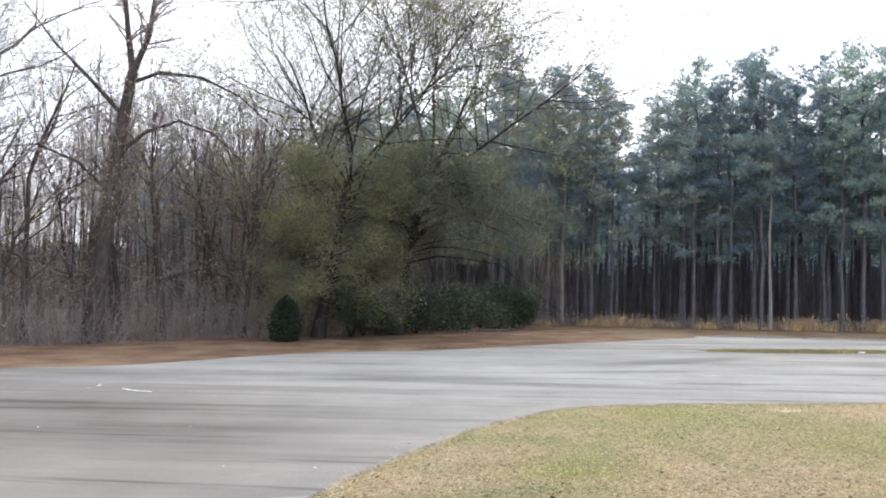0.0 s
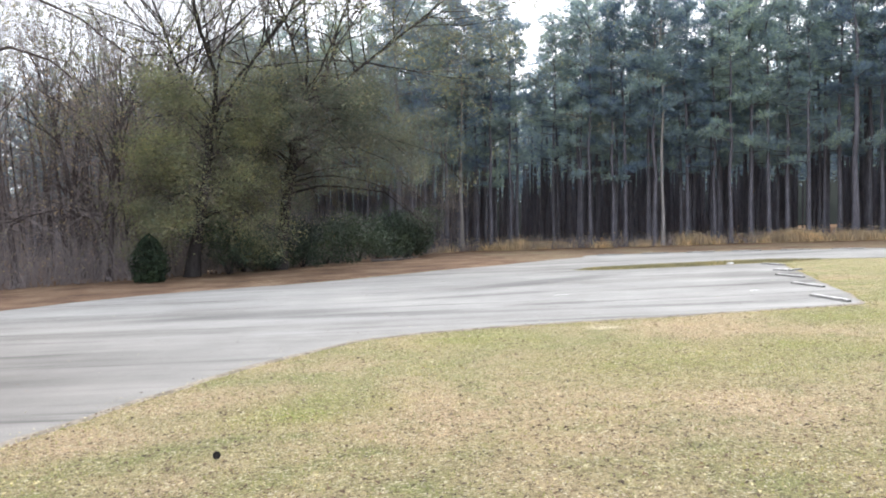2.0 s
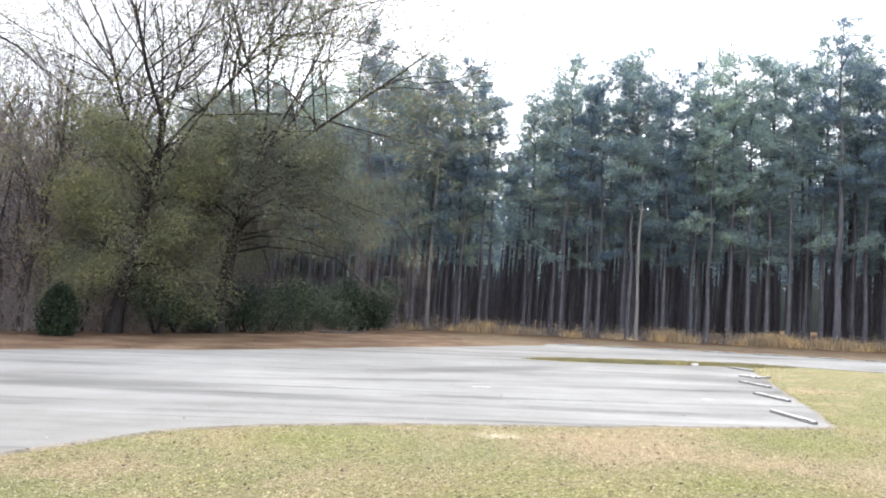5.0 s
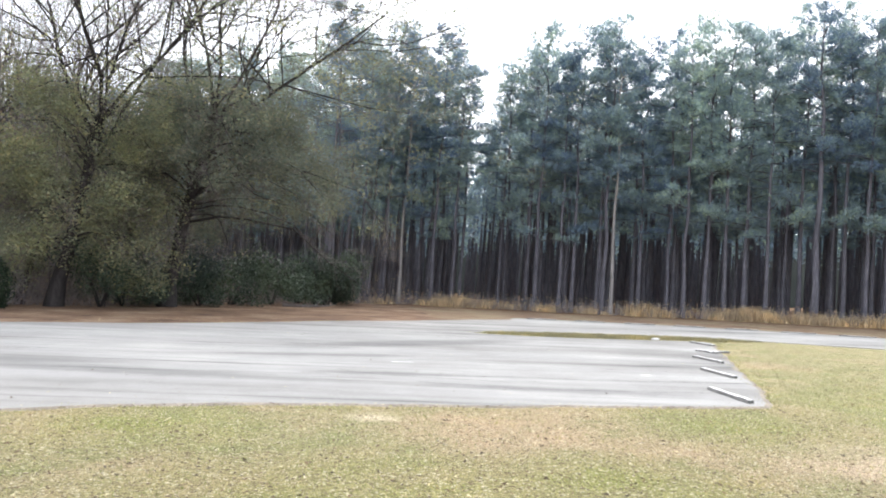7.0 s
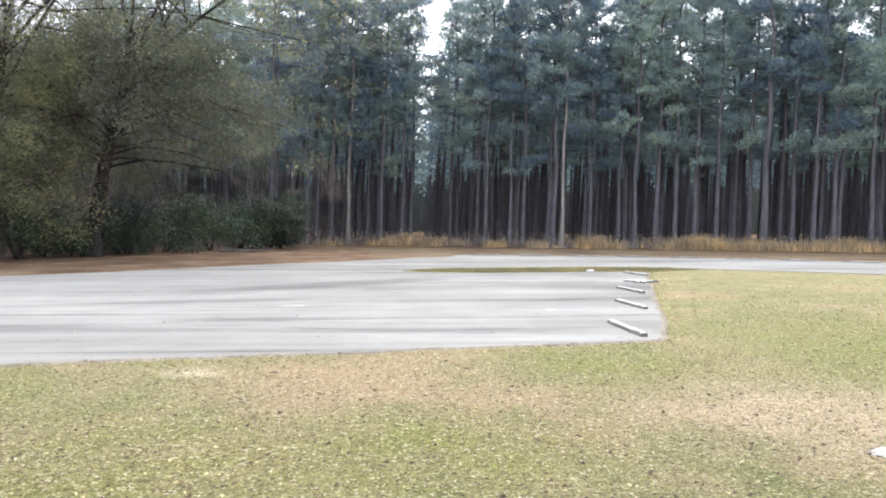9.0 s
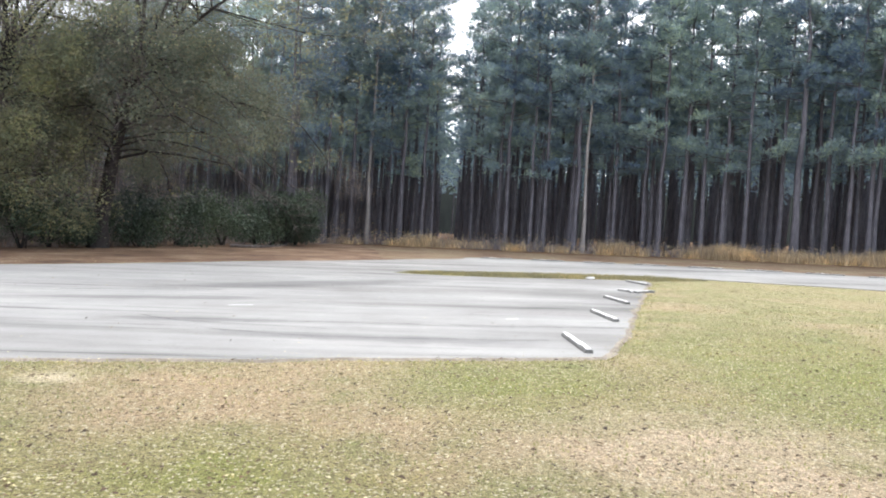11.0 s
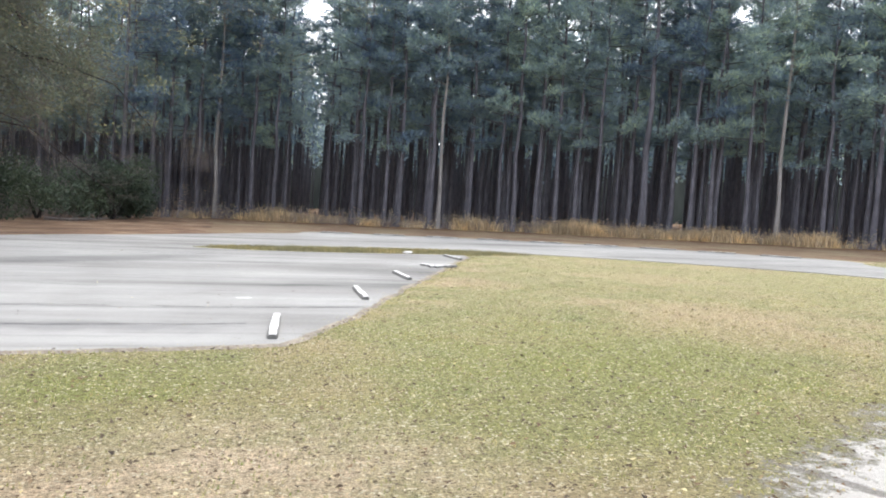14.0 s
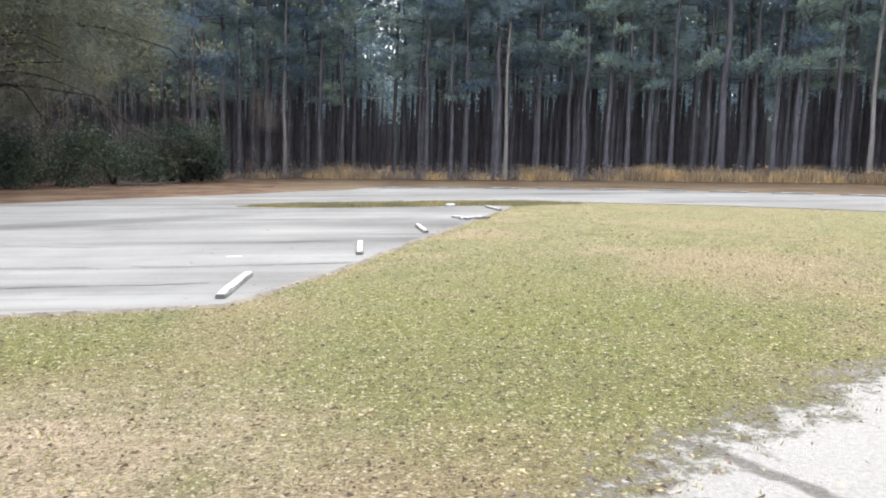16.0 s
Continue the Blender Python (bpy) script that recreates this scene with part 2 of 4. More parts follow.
def leaf_material(name, cols, rough=0.7, through_light=0.9, tone=0.25):
    """Leaves: each island its own tint, each object slightly its own, light passing through."""
    m, n, l, b = material(name, rough)
    isl = n.new("ShaderNodeNewGeometry").outputs["Random Per Island"]
    k = len(cols) - 1
    c = ramp(n, l, isl, [(i / k, col) for i, col in enumerate(cols)])
    own = ramp(n, l, n.new("ShaderNodeObjectInfo").outputs["Random"], [(0.0, (1 - tone, 1 - tone * 0.8, 1 - tone * 0.4)), (1.0, (1 + tone, 1 + tone, 1 + tone * 0.4))])
    c = mixed(n, l, c, own, 1.0, "MULTIPLY")
    clump = ramp(n, l, noise_node(n, l, coords(n, l), 0.55, 3, 0.6), [(0.34, (0.72, 0.75, 0.82)), (0.5, (1, 1, 1)), (0.66, (1.32, 1.26, 1.08))])
    c = mixed(n, l, c, clump, 1.0, "MULTIPLY")
    l.new(c, b.inputs["Base Color"])
    if through_light:
        tr = n.new("ShaderNodeBsdfTranslucent")
        l.new(c, tr.inputs["Color"])
        mx = n.new("ShaderNodeAddShader")         # a leaf sends back and lets through about as much
        l.new(mixed(n, l, c, (through_light,) * 3, 1.0, "MULTIPLY"), tr.inputs["Color"])
        l.new(b.outputs[0], mx.inputs[0])
        l.new(tr.outputs[0], mx.inputs[1])
        l.new(mx.outputs[0], n["Material Output"].inputs["Surface"])
    return m


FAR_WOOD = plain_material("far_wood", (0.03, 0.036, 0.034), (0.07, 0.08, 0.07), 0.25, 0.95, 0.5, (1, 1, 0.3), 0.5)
FAR_BARE = plain_material("far_bare_wood", (0.085, 0.07, 0.068), (0.17, 0.145, 0.14), 0.5, 0.95, 0.5, (1, 1, 0.25), 0.5)
LAWN = lawn_material()
LITTER = litter_material("leaf_litter", [(0.125, 0.078, 0.052), (0.235, 0.145, 0.092), (0.34, 0.245, 0.165)])
STRAW = litter_material("pine_straw", [(0.13, 0.07, 0.04), (0.20, 0.115, 0.06), (0.27, 0.17, 0.09)])
VERGE = litter_material("dry_verge", [(0.18, 0.115, 0.075), (0.26, 0.18, 0.115), (0.30, 0.245, 0.15)], 0.8)
ASPHALT = asphalt_material()
RIM = plain_material("rim_dirt", (0.16, 0.13, 0.10), (0.32, 0.28, 0.225), 11, 0.95, 0.5)
PAINT = plain_material("worn_paint", (0.62, 0.62, 0.60), (0.85, 0.85, 0.83), 20, 0.8, 0.2)
CONCRETE = plain_material("weathered_concrete", (0.45, 0.44, 0.42), (0.70, 0.68, 0.65), 9, 0.9, 0.5, depth=0.01)
# dark copy of the concrete: shade on the stops' sides, put into the colour
SHADED_CONCRETE = plain_material("shaded_concrete", (0.11, 0.108, 0.10), (0.27, 0.26, 0.245), 8, 0.95, 0.5, depth=0.01)
TAR = plain_material("tar_crack", (0.03, 0.03, 0.032), (0.08, 0.08, 0.085), 12, 0.7)
# bark with a little blue added for the haze in the pines
PINE_BARK = plain_material("pine_bark", (0.074, 0.071, 0.084), (0.172, 0.165, 0.186), 5, 0.95, 0.9, (1, 1, 0.25), 0.05)
# paler than the other pine bark: the trunk's sunlit look is in the colour
PALE_SUNLIT_BARK = plain_material("pale_sunlit_bark", (0.20, 0.185, 0.18), (0.35, 0.325, 0.31), 5, 0.95, 0.6, (1, 1, 0.25), 0.03)
DARK_BARK = plain_material("oak_bark", (0.02, 0.018, 0.018), (0.062, 0.054, 0.052), 6, 0.95, 0.9, (1, 1, 0.3), 0.05)
GREY_BARK = plain_material("grey_bark", (0.085, 0.072, 0.067), (0.21, 0.18, 0.168), 6, 0.95, 0.7, (1, 1, 0.3), 0.04)
WOOD_BARK = plain_material("brown_grey_bark", (0.045, 0.037, 0.036), (0.125, 0.104, 0.10), 6, 0.95, 0.7, (1, 1, 0.3), 0.04)
TWIG = plain_material("twig_bark", (0.18, 0.156, 0.152), (0.32, 0.283, 0.28), 3, 0.95, 0.2)
# needle greens pushed to blue: the haze over the pines is in these colours
HAZY_NEEDLE = leaf_material("hazy_pine_needles", [(0.092, 0.122, 0.156), (0.118, 0.153, 0.185), (0.146, 0.186, 0.194), (0.185, 0.228, 0.174)], tone=0.38)
# olive leaf colours with some blue added in place of haze
OAK_LEAF = leaf_material("oak_leaves", [(0.08, 0.094, 0.065), (0.104, 0.114, 0.076), (0.126, 0.128, 0.082), (0.156, 0.138, 0.086)])
DARK_LEAF = leaf_material("evergreen_leaves", [(0.036, 0.05, 0.038), (0.05, 0.07, 0.048), (0.066, 0.088, 0.058)], 0.5, 0.2)
CEDAR_LEAF = leaf_material("cedar_leaves", [(0.009, 0.016, 0.011), (0.018, 0.029, 0.018), (0.027, 0.041, 0.023)], 0.8, 0.1)
BROWN_LEAF = leaf_material("brown_leaves", [(0.20, 0.14, 0.09), (0.27, 0.19, 0.12), (0.20, 0.18, 0.10), (0.30, 0.23, 0.15)])
STRAW_BLADE = leaf_material("dry_grass", [(0.19, 0.13, 0.085), (0.31, 0.225, 0.145), (0.44, 0.335, 0.215), (0.56, 0.45, 0.31)], 0.9, 0.5)
LAWN_BLADE = leaf_material("lawn_grass", [(0.139, 0.164, 0.049), (0.23, 0.213, 0.098), (0.328, 0.271, 0.156), (0.197, 0.205, 0.074)], 0.9, 0.5)
ISLAND_BLADE = leaf_material("island_grass", [(0.11, 0.108, 0.062), (0.17, 0.155, 0.09), (0.25, 0.21, 0.135)], 0.9, 0.4)
CURLED = leaf_material("curled_leaves", [(0.045, 0.03, 0.02), (0.085, 0.055, 0.033), (0.15, 0.095, 0.055)], 0.8, 0.2)
FALLEN = leaf_material("fallen_leaves", [(0.05, 0.033, 0.022), (0.12, 0.078, 0.045), (0.38, 0.31, 0.18), (0.50, 0.43, 0.27), (0.06, 0.04, 0.026), (0.09, 0.06, 0.036), (0.17, 0.11, 0.06)], 0.8, 0.3)


# ---- mesh helpers ----
class Soup:
    """Gathers vertices and faces for one mesh."""

    def __init__(self):
        self.v, self.f = [], []

    def face(self, *pts):
        k = len(self.v)
        self.v.extend(tuple(p) for p in pts)
        self.f.append(tuple(range(k, k + len(pts))))

    def tube(self, pts, radii, sides=6, cap=False):
        k = len(self.v)
        up = Vector((0.31, 0.17, 0.93)) if abs((pts[-1] - pts[0]).normalized().z) < 0.9 else Vector((1, 0.1, 0))
        for i, (p, r) in enumerate(zip(pts, radii)):
            d = (pts[min(i + 1, len(pts) - 1)] - pts[max(i - 1, 0)]).normalized()
            a = d.cross(up).normalized()
            b = d.cross(a)
            for j in range(sides):
                w = 2 * math.pi * j / sides
                self.v.append(tuple(p + a * (r * math.cos(w)) + b * (r * math.sin(w))))
        for i in range(len(pts) - 1):
            for j in range(sides):
                q = (j + 1) % sides
                self.f.append((k + i * sides + j, k + i * sides + q, k + (i + 1) * sides + q, k + (i + 1) * sides + j))
        if cap:
            self.f.append(tuple(k + (len(pts) - 1) * sides + j for j in range(sides)))

    def mesh(self, name, mat, smooth=False):
        me = bpy.data.meshes.new(name)
        me.from_pydata(self.v, [], self.f)
        me.materials.append(mat)
        if smooth:
            me.polygons.foreach_set("use_smooth", [True] * len(me.polygons))
        me.update()
        return me


def part(name, soup, mat, parent=None, label="", smooth=False):
    me = soup if isinstance(soup, bpy.types.Mesh) else soup.mesh(name, mat, smooth)
    ob = new(name, me)
    ob.parent = parent
    return tagged(ob, label)


def rnd_dir(rng):
    z, a = rng.uniform(-1, 1), rng.uniform(0, 2 * math.pi)
    s = math.sqrt(1 - z * z)
    return Vector((s * math.cos(a), s * math.sin(a), z))


# ---- the lie of the land ----
def step01(a):
    a = max(0.0, min(1.0, a))
    return a * a * (3 - 2 * a)


def land(x, y):
    """A low rise of the lawn on the side that the walk starts from; level elsewhere."""
    u, v = 0.81 * x + 0.59 * y, 0.59 * x - 0.81 * y
    along = step01((5.0 - u) / 24.0)
    return 0.82 * along * step01((v + 9.5) / 8.5) * step01((90 + u) / 60)


def smooth_line(pts, step=0.5, rough=0.0, seed=0, closed=True):
    """Catmull-Rom through pts, with a ragged edge."""
    out, k = [], len(pts)
    for i in range(k if closed else k - 1):
        p = [Vector((*pts[(i + j - 1) % k], 0)) if closed else Vector((*pts[max(0, min(k - 1, i + j - 1))], 0)) for j in range(4)]
        m = max(1, int((p[2] - p[1]).length / step))
        for s in range(m):
            t = s / m
            q = 0.5 * (2 * p[1] + (p[2] - p[0]) * t + (2 * p[0] - 5 * p[1] + 4 * p[2] - p[3]) * t * t + (3 * p[1] - p[0] - 3 * p[2] + p[3]) * t ** 3)
            w = noise.noise_vector(q * 0.9 + Vector((seed * 7.3, 0, seed))) * rough + noise.noise_vector(q * 3.1 + Vector((seed, 3, 0))) * rough * 0.5
            out.append((q.x + w.x, q.y + w.y))
    return out


def sheet(name, outline, z, mat, label, thick=0.0):
    """A flat sheet over the ground, with a skirt so that its edge has depth."""
    bm = bmesh.new()
    vs = [bm.verts.new((x, y, z + land(x, y))) for x, y in outline]
    f = bm.faces.new(vs)
    if f.normal.z < 0 or sum(a[0] * b[1] - b[0] * a[1] for a, b in zip(outline, outline[1:] + outline[:1])) < 0:
        f.normal_flip()
    edges = list(f.edges)
    low = bmesh.ops.extrude_edge_only(bm, edges=edges)
    for g in low["geom"]:
        if isinstance(g, bmesh.types.BMVert):
            g.co.z -= thick + z
    bmesh.ops.triangulate(bm, faces=[f])
    me = bpy.data.meshes.new(name)
    bm.to_mesh(me)
    bm.free()
    me.materials.append(mat)
    return tagged(new(name, me), label, name.replace("_", " "), kind="structure")


def inside(p, poly):
    x, y, r = p[0], p[1], False
    for (x1, y1), (x2, y2) in zip(poly, poly[1:] + poly[:1]):
        if (y1 > y) != (y2 > y) and x < (x2 - x1) * (y - y1) / (y2 - y1) + x1:
            r = not r
    return r


# ---- ground, lot, road ----
WOOD_EDGE = [(-59.85, -3.61), (-45.98, 12.96), (-34.86, 23.92), (-31.36, 28.54), (-27.24, 35.18), (-23.02, 38.98), (-18.47, 43.23), (-14.44, 52.52), (-9.43, 66.16), (-3.23, 69.92), (8.63, 64.39), (20.61, 61.52), (26.14, 59.73), (35.7, 54.59), (43.29, 49.94), (54.17, 44.49), (70.84, 33.16), (110.56, 9.03)]


def wood_front(x):
    """How far ahead the edge of the woods lies at x."""
    for (x1, y1), (x2, y2) in zip(WOOD_EDGE, WOOD_EDGE[1:]):
        if x1 <= x <= x2:
            return y1 + (y2 - y1) * (x - x1) / (x2 - x1)
    return -6 if x < 0 else 8


def build_ground():
    fine = np.arange(-40, 40.1, 1.0)
    far = np.geomspace(41, 2500, 26)
    axis = np.concatenate([-far[::-1], fine, far])
    n = len(axis)
    v = [(float(x), float(y), land(x, y)) for y in axis for x in axis]
    f = [(j * n + i, j * n + i + 1, (j + 1) * n + i + 1, (j + 1) * n + i) for j in range(n - 1) for i in range(n - 1)]
    me = bpy.data.meshes.new("ground")
    me.from_pydata(v, [], f)
    me.materials.append(LAWN)
    me.polygons.foreach_set("use_smooth", [True] * len(f))
    tagged(new("ground", me), "patchy winter lawn, half green and half straw-coloured", "lawn", kind="structure")


build_ground()
LOT = [(-14.2, -2.6), (-13.2, -0.1), (-12.5, 1.6), (-12, 3.3), (-11.4, 5), (-10.8, 6.5), (-10, 8.1), (-9.25, 9.3), (-8.1, 10.25), (-6.5, 10.8), (-4.2, 11.25), (-2.4, 11.5), (-0.7, 11.85), (1, 12.15), (2.95, 12.5), (3.2, 13), (4.1, 15.5), (5.3, 19), (6.6, 22.8), (7.9, 26.6), (9, 29.9), (8.6, 30.4), (6.9, 30.3), (3.2, 29.7), (1.2, 29.9), (-0.5, 30.6), (-0.2, 31.4), (1.1, 32.3), (4.4, 33), (7.4, 33.4), (10, 33.3), (15.2, 30.9), (19.8, 27.3), (23, 23.6), (28, 18), (35, 10), (44, 0), (49, 3), (39, 14), (31.5, 22.6), (27.3, 28.2), (26.7, 31.2), (28.0, 33.8), (27.6, 35.6), (25, 37.8), (22.4, 40.2), (19.5, 42.2), (16.5, 43.9), (13, 45.5), (8, 46.8), (4.6, 47.4), (3.3, 47), (2.7, 44.7), (0.8, 43.2), (-1.7, 40.4), (-4.3, 37.5), (-6.7, 35.7), (-9.2, 32.7), (-11.4, 30.3), (-13.5, 28.5), (-16, 27.2), (-18.6, 25.3), (-20.5, 23), (-22.9, 18.8), (-26.4, 16.7), (-31, 12.5), (-38, 5), (-42, -6), (-30, -11), (-19, -7)]
LOT_EDGE = smooth_line(LOT, 0.3, 0.11, 1)
sheet("parking_lot", LOT_EDGE, 0.02, ASPHALT, "worn pale grey asphalt parking lot with dark streaks", 0.05)


def fringe():
    """Sand and dirt washed over the rim of the asphalt."""
    soup = Soup()
    k = len(LOT_EDGE)
    prev = None
    for i in range(k):
        (x1, y1), (x2, y2) = LOT_EDGE[i], LOT_EDGE[(i + 1) % k]
        if not (-15 < x1 < 9.6 and -3 < y1 < 30.7 and (y1 < 13 or x1 > 2)):
            prev = None
            continue
        d = Vector((x2 - x1, y2 - y1, 0)).normalized()
        w = 0.03 + 0.10 * max(0, noise.noise(Vector((x1 * 0.8, y1 * 0.8, 3)))) + 0.04 * noise.noise(Vector((x1 * 4, y1 * 4, 1)))
        a, c = Vector((x1, y1, -0.004)) + Vector((d.y, -d.x, 0)) * 0.09, Vector((x1, y1, 0.024)) + Vector((-d.y, d.x, 0)) * w
        m = Vector((x1, y1, 0.0235))
        if prev:
            soup.face(prev[0], a, m, prev[2])
            soup.face(prev[2], m, c, prev[1])
        prev = (a, c, m)
    tagged(part("lot_fringe", soup, RIM), "washed sand and dirt along the asphalt rim", "sand", kind="structure")


fringe()
LITTER_AREA = [(-43.69, -6.7), (-37.85, 2.58), (-30.72, 9.35), (-25.11, 15.67), (-21.83, 18.58), (-19.82, 22.11), (-17.47, 24.44), (-12.53, 28.27), (-8.57, 32.25), (-6.21, 35.6), (-2.35, 39.21), (0.78, 41.94), (1.76, 46.07), (0.41, 56.03), (-1.42, 65.63), (-3.48, 90.21), (-59.58, 221.16), (-259.61, 161.39), (-199.63, 1.57), (-79.68, -18.03)]
sheet("leaf_litter", smooth_line(LITTER_AREA, 1.5, 0.5, 2), 0.006, LITTER, "rust-brown fallen leaves covering the wood edge")
STRAW_AREA = [(-4.4, 65.74), (8.43, 60.23), (20.74, 57.67), (25.88, 55.14), (35.34, 50.16), (43.21, 45.64), (53.71, 40.01), (70.78, 28.87), (130.53, -8.9), (220.51, 61.08), (160.49, 221.05), (0.45, 261.1), (-119.6, 201.27), (-69.67, 101.37), (-19.53, 80.55)]
sheet("forest_floor", smooth_line(STRAW_AREA, 2.0, 0.6, 3), 0.014, STRAW, "brown pine straw on the forest floor")
VERGE_AREA = [(-0.73, 40.6), (3.25, 43.11), (5.12, 48.18), (10.56, 45.58), (18.94, 41.64), (25.41, 37.65), (35.58, 30.05), (46.56, 17.87), (60.55, 6.99), (72.76, 28.88), (53.97, 42.1), (43.24, 47.64), (35.58, 52.32), (25.98, 57.38), (8.5, 62.09), (-3.34, 67.39), (-2.55, 55.4)]
sheet("verge", smooth_line(VERGE_AREA, 1.0, 0.5, 4), 0.010, VERGE, "dry tan grass verge between road and pines")

SAND_SPOTS = [[(x + rx * 0.95 * math.cos(a) * math.cos(radians(t)) - ry * 0.95 * math.sin(a) * math.sin(radians(t)), y + rx * 0.95 * math.cos(a) * math.sin(radians(t)) + ry * 0.95 * math.sin(a) * math.cos(radians(t))) for a in [k * 0.5236 for k in range(12)]]
              for x, y, rx, ry, t in BARE_SPOTS]


# ---- trees ----
def curved(rng, p, d, length, segs, wander, lift):
    pts = [p.copy()]
    d = d.normalized()
    for _ in range(segs):
        d = (d + Vector((rng.uniform(-1, 1), rng.uniform(-1, 1), rng.uniform(-1, 1))) * wander + Vector((0, 0, lift))).normalized()
        p = p + d * (length / segs)
        pts.append(p.copy())
    return pts, d


def grow(rng, wood, twigs, tips, p, d, length, radius, level, last, kids, spread, lift, wander=0.16):
    """One limb and, level by level, all that grows from it."""
    segs = 5 if level == 0 else (4 if level == 1 else 2 if level < last else 1)
    pts, _ = curved(rng, p, d, length, segs, wander, lift)
    end = radius * (0.45 if level < last else 0.3)
    radii = [radius + (end - radius) * i / segs for i in range(segs + 1)]
    if level == last:
        side = (pts[1] - pts[0]).cross(rnd_dir(rng)).normalized() * radius
        up = (pts[1] - pts[0]).normalized().cross(side)
        k = len(twigs.v)
        twigs.v.extend(tuple(q) for q in (pts[0] + side, pts[0] - side * 0.5 + up * 0.87, pts[0] - side * 0.5 - up * 0.87, pts[1]))
        twigs.f.extend([(k, k + 1, k + 3), (k + 1, k + 2, k + 3), (k + 2, k, k + 3)])
        tips.append((pts[-1], (pts[-1] - pts[0]).normalized()))
        return
    (wood if level < 2 else twigs).tube(pts, radii, 6 if level == 0 else 5 if level == 1 else 3)
    k = kids[level]
    for i in range(k):
        s = rng.uniform(0.25, 1.0) if i else 1.0
        q = min(segs - 1, int(s * segs))
        w = s * segs - q
        at = pts[q].lerp(pts[q + 1], w)
        along = (pts[q + 1] - pts[q]).normalized()
        side = along.cross(rnd_dir(rng)).normalized()
        a = spread * rng.uniform(0.6, 1.3) * (0.4 if i == 0 else 1)
        nd = along * math.cos(a) + side * math.sin(a)
        grow(rng, wood, twigs, tips, at, nd, length * rng.uniform(0.45, 0.72), max(0.008, radius * (1 - 0.55 * s) * rng.uniform(0.45, 0.7)), level + 1, last, kids, spread, lift, wander * 1.15)


def leaf(soup, rng, p, size, flat=0.0):
    a = rnd_dir(rng)
    if flat:
        a.z *= 1 - flat
        a.normalize()
    b = a.cross(rnd_dir(rng)).normalized()
    soup.face(p - a * size * 0.5, p + b * size * 0.28, p + a * size * 0.5, p - b * size * 0.28)


def bare_tree(seed, height, radius, fork, leaves=0.0, lean=0.05, crook=0.2):
    """A leafless tree: trunk, limbs, twigs, and here and there a dead leaf."""
    rng = random.Random(seed)
    wood, twigs, tips = Soup(), Soup(), []
    d = Vector((rng.uniform(-lean, lean), rng.uniform(-lean, lean), 1))
    pts, d = curved(rng, Vector((0, 0, -0.15)), d, height * fork, 5, 0.07, 0.05)
    r = [radius * (1.45 if i == 0 else 1 - 0.42 * i / 5) for i in range(6)]
    wood.tube(pts, r, 8)
    for i in range(3):
        a = rng.uniform(0, 6.28)
        nd = (d + Vector((math.cos(a), math.sin(a), 0)) * rng.uniform(0.15, 0.5)).normalized()
        grow(rng, wood, twigs, tips, pts[-1], nd, height * (1 - fork) * rng.uniform(0.6, 0.85), r[-1] * rng.uniform(0.55, 0.85), 0, 3, (7, 6, 6), 0.7, 0.06, crook)
    for i in range(5):
        q = rng.uniform(0.35, 0.95) * 5
        k = min(4, int(q))
        a = rng.uniform(0, 6.28)
        grow(rng, wood, twigs, tips, pts[k].lerp(pts[k + 1], q - k), Vector((math.cos(a), math.sin(a), rng.uniform(0.2, 0.9))), height * rng.uniform(0.12, 0.28), radius * rng.uniform(0.18, 0.34), 1, 3, (5, 6, 6), 0.75, 0.04, crook * 1.1)
    foliage = Soup()
    for p, _ in tips:
        while rng.random() < leaves:
            leaf(foliage, rng, p + rnd_dir(rng) * 0.3, rng.uniform(0.08, 0.18))
    return wood, twigs, foliage


def bare_meshes(seed, height, radius, fork, leaves, lean=0.05, mat=None, crook=0.2):
    w, t, f = bare_tree(seed, height, radius, fork, leaves, lean, crook)
    return w.mesh("trunk", mat or WOOD_BARK, True), t.mesh("branches", TWIG), f.mesh("leaves", BROWN_LEAF) if f.f else None


def put_tree(name, meshes, names, label, category, group, x, y, turn, scale, tilt=(0, 0)):
    root = new(name)
    root.matrix_basis = pose(x, y, land(x, y), tilt[0], tilt[1], 0) @ pose(0, 0, 0, 0, 1.4, 0) @ pose(0, 0, 0, 0, 0, turn) @ Matrix.Diagonal((scale, scale, scale, 1))
    for me, nm in zip(meshes, names):
        if me:
            part(nm, me, None, root)
    return tagged(root, label, category, group)


# pines
def tuft(soup, rng, p, d, size, k, width):
    """A spray of needles round the end of a twig."""
    for _ in range(k):
        w = (d * 0.8 + rnd_dir(rng)).normalized()
        s = w.cross(rnd_dir(rng)).normalized() * (width * rng.uniform(0.6, 1.2))
        e = p + w * (size * rng.uniform(0.6, 1.15))
        soup.face(p, e - s * 0.6, e + s * 0.6)


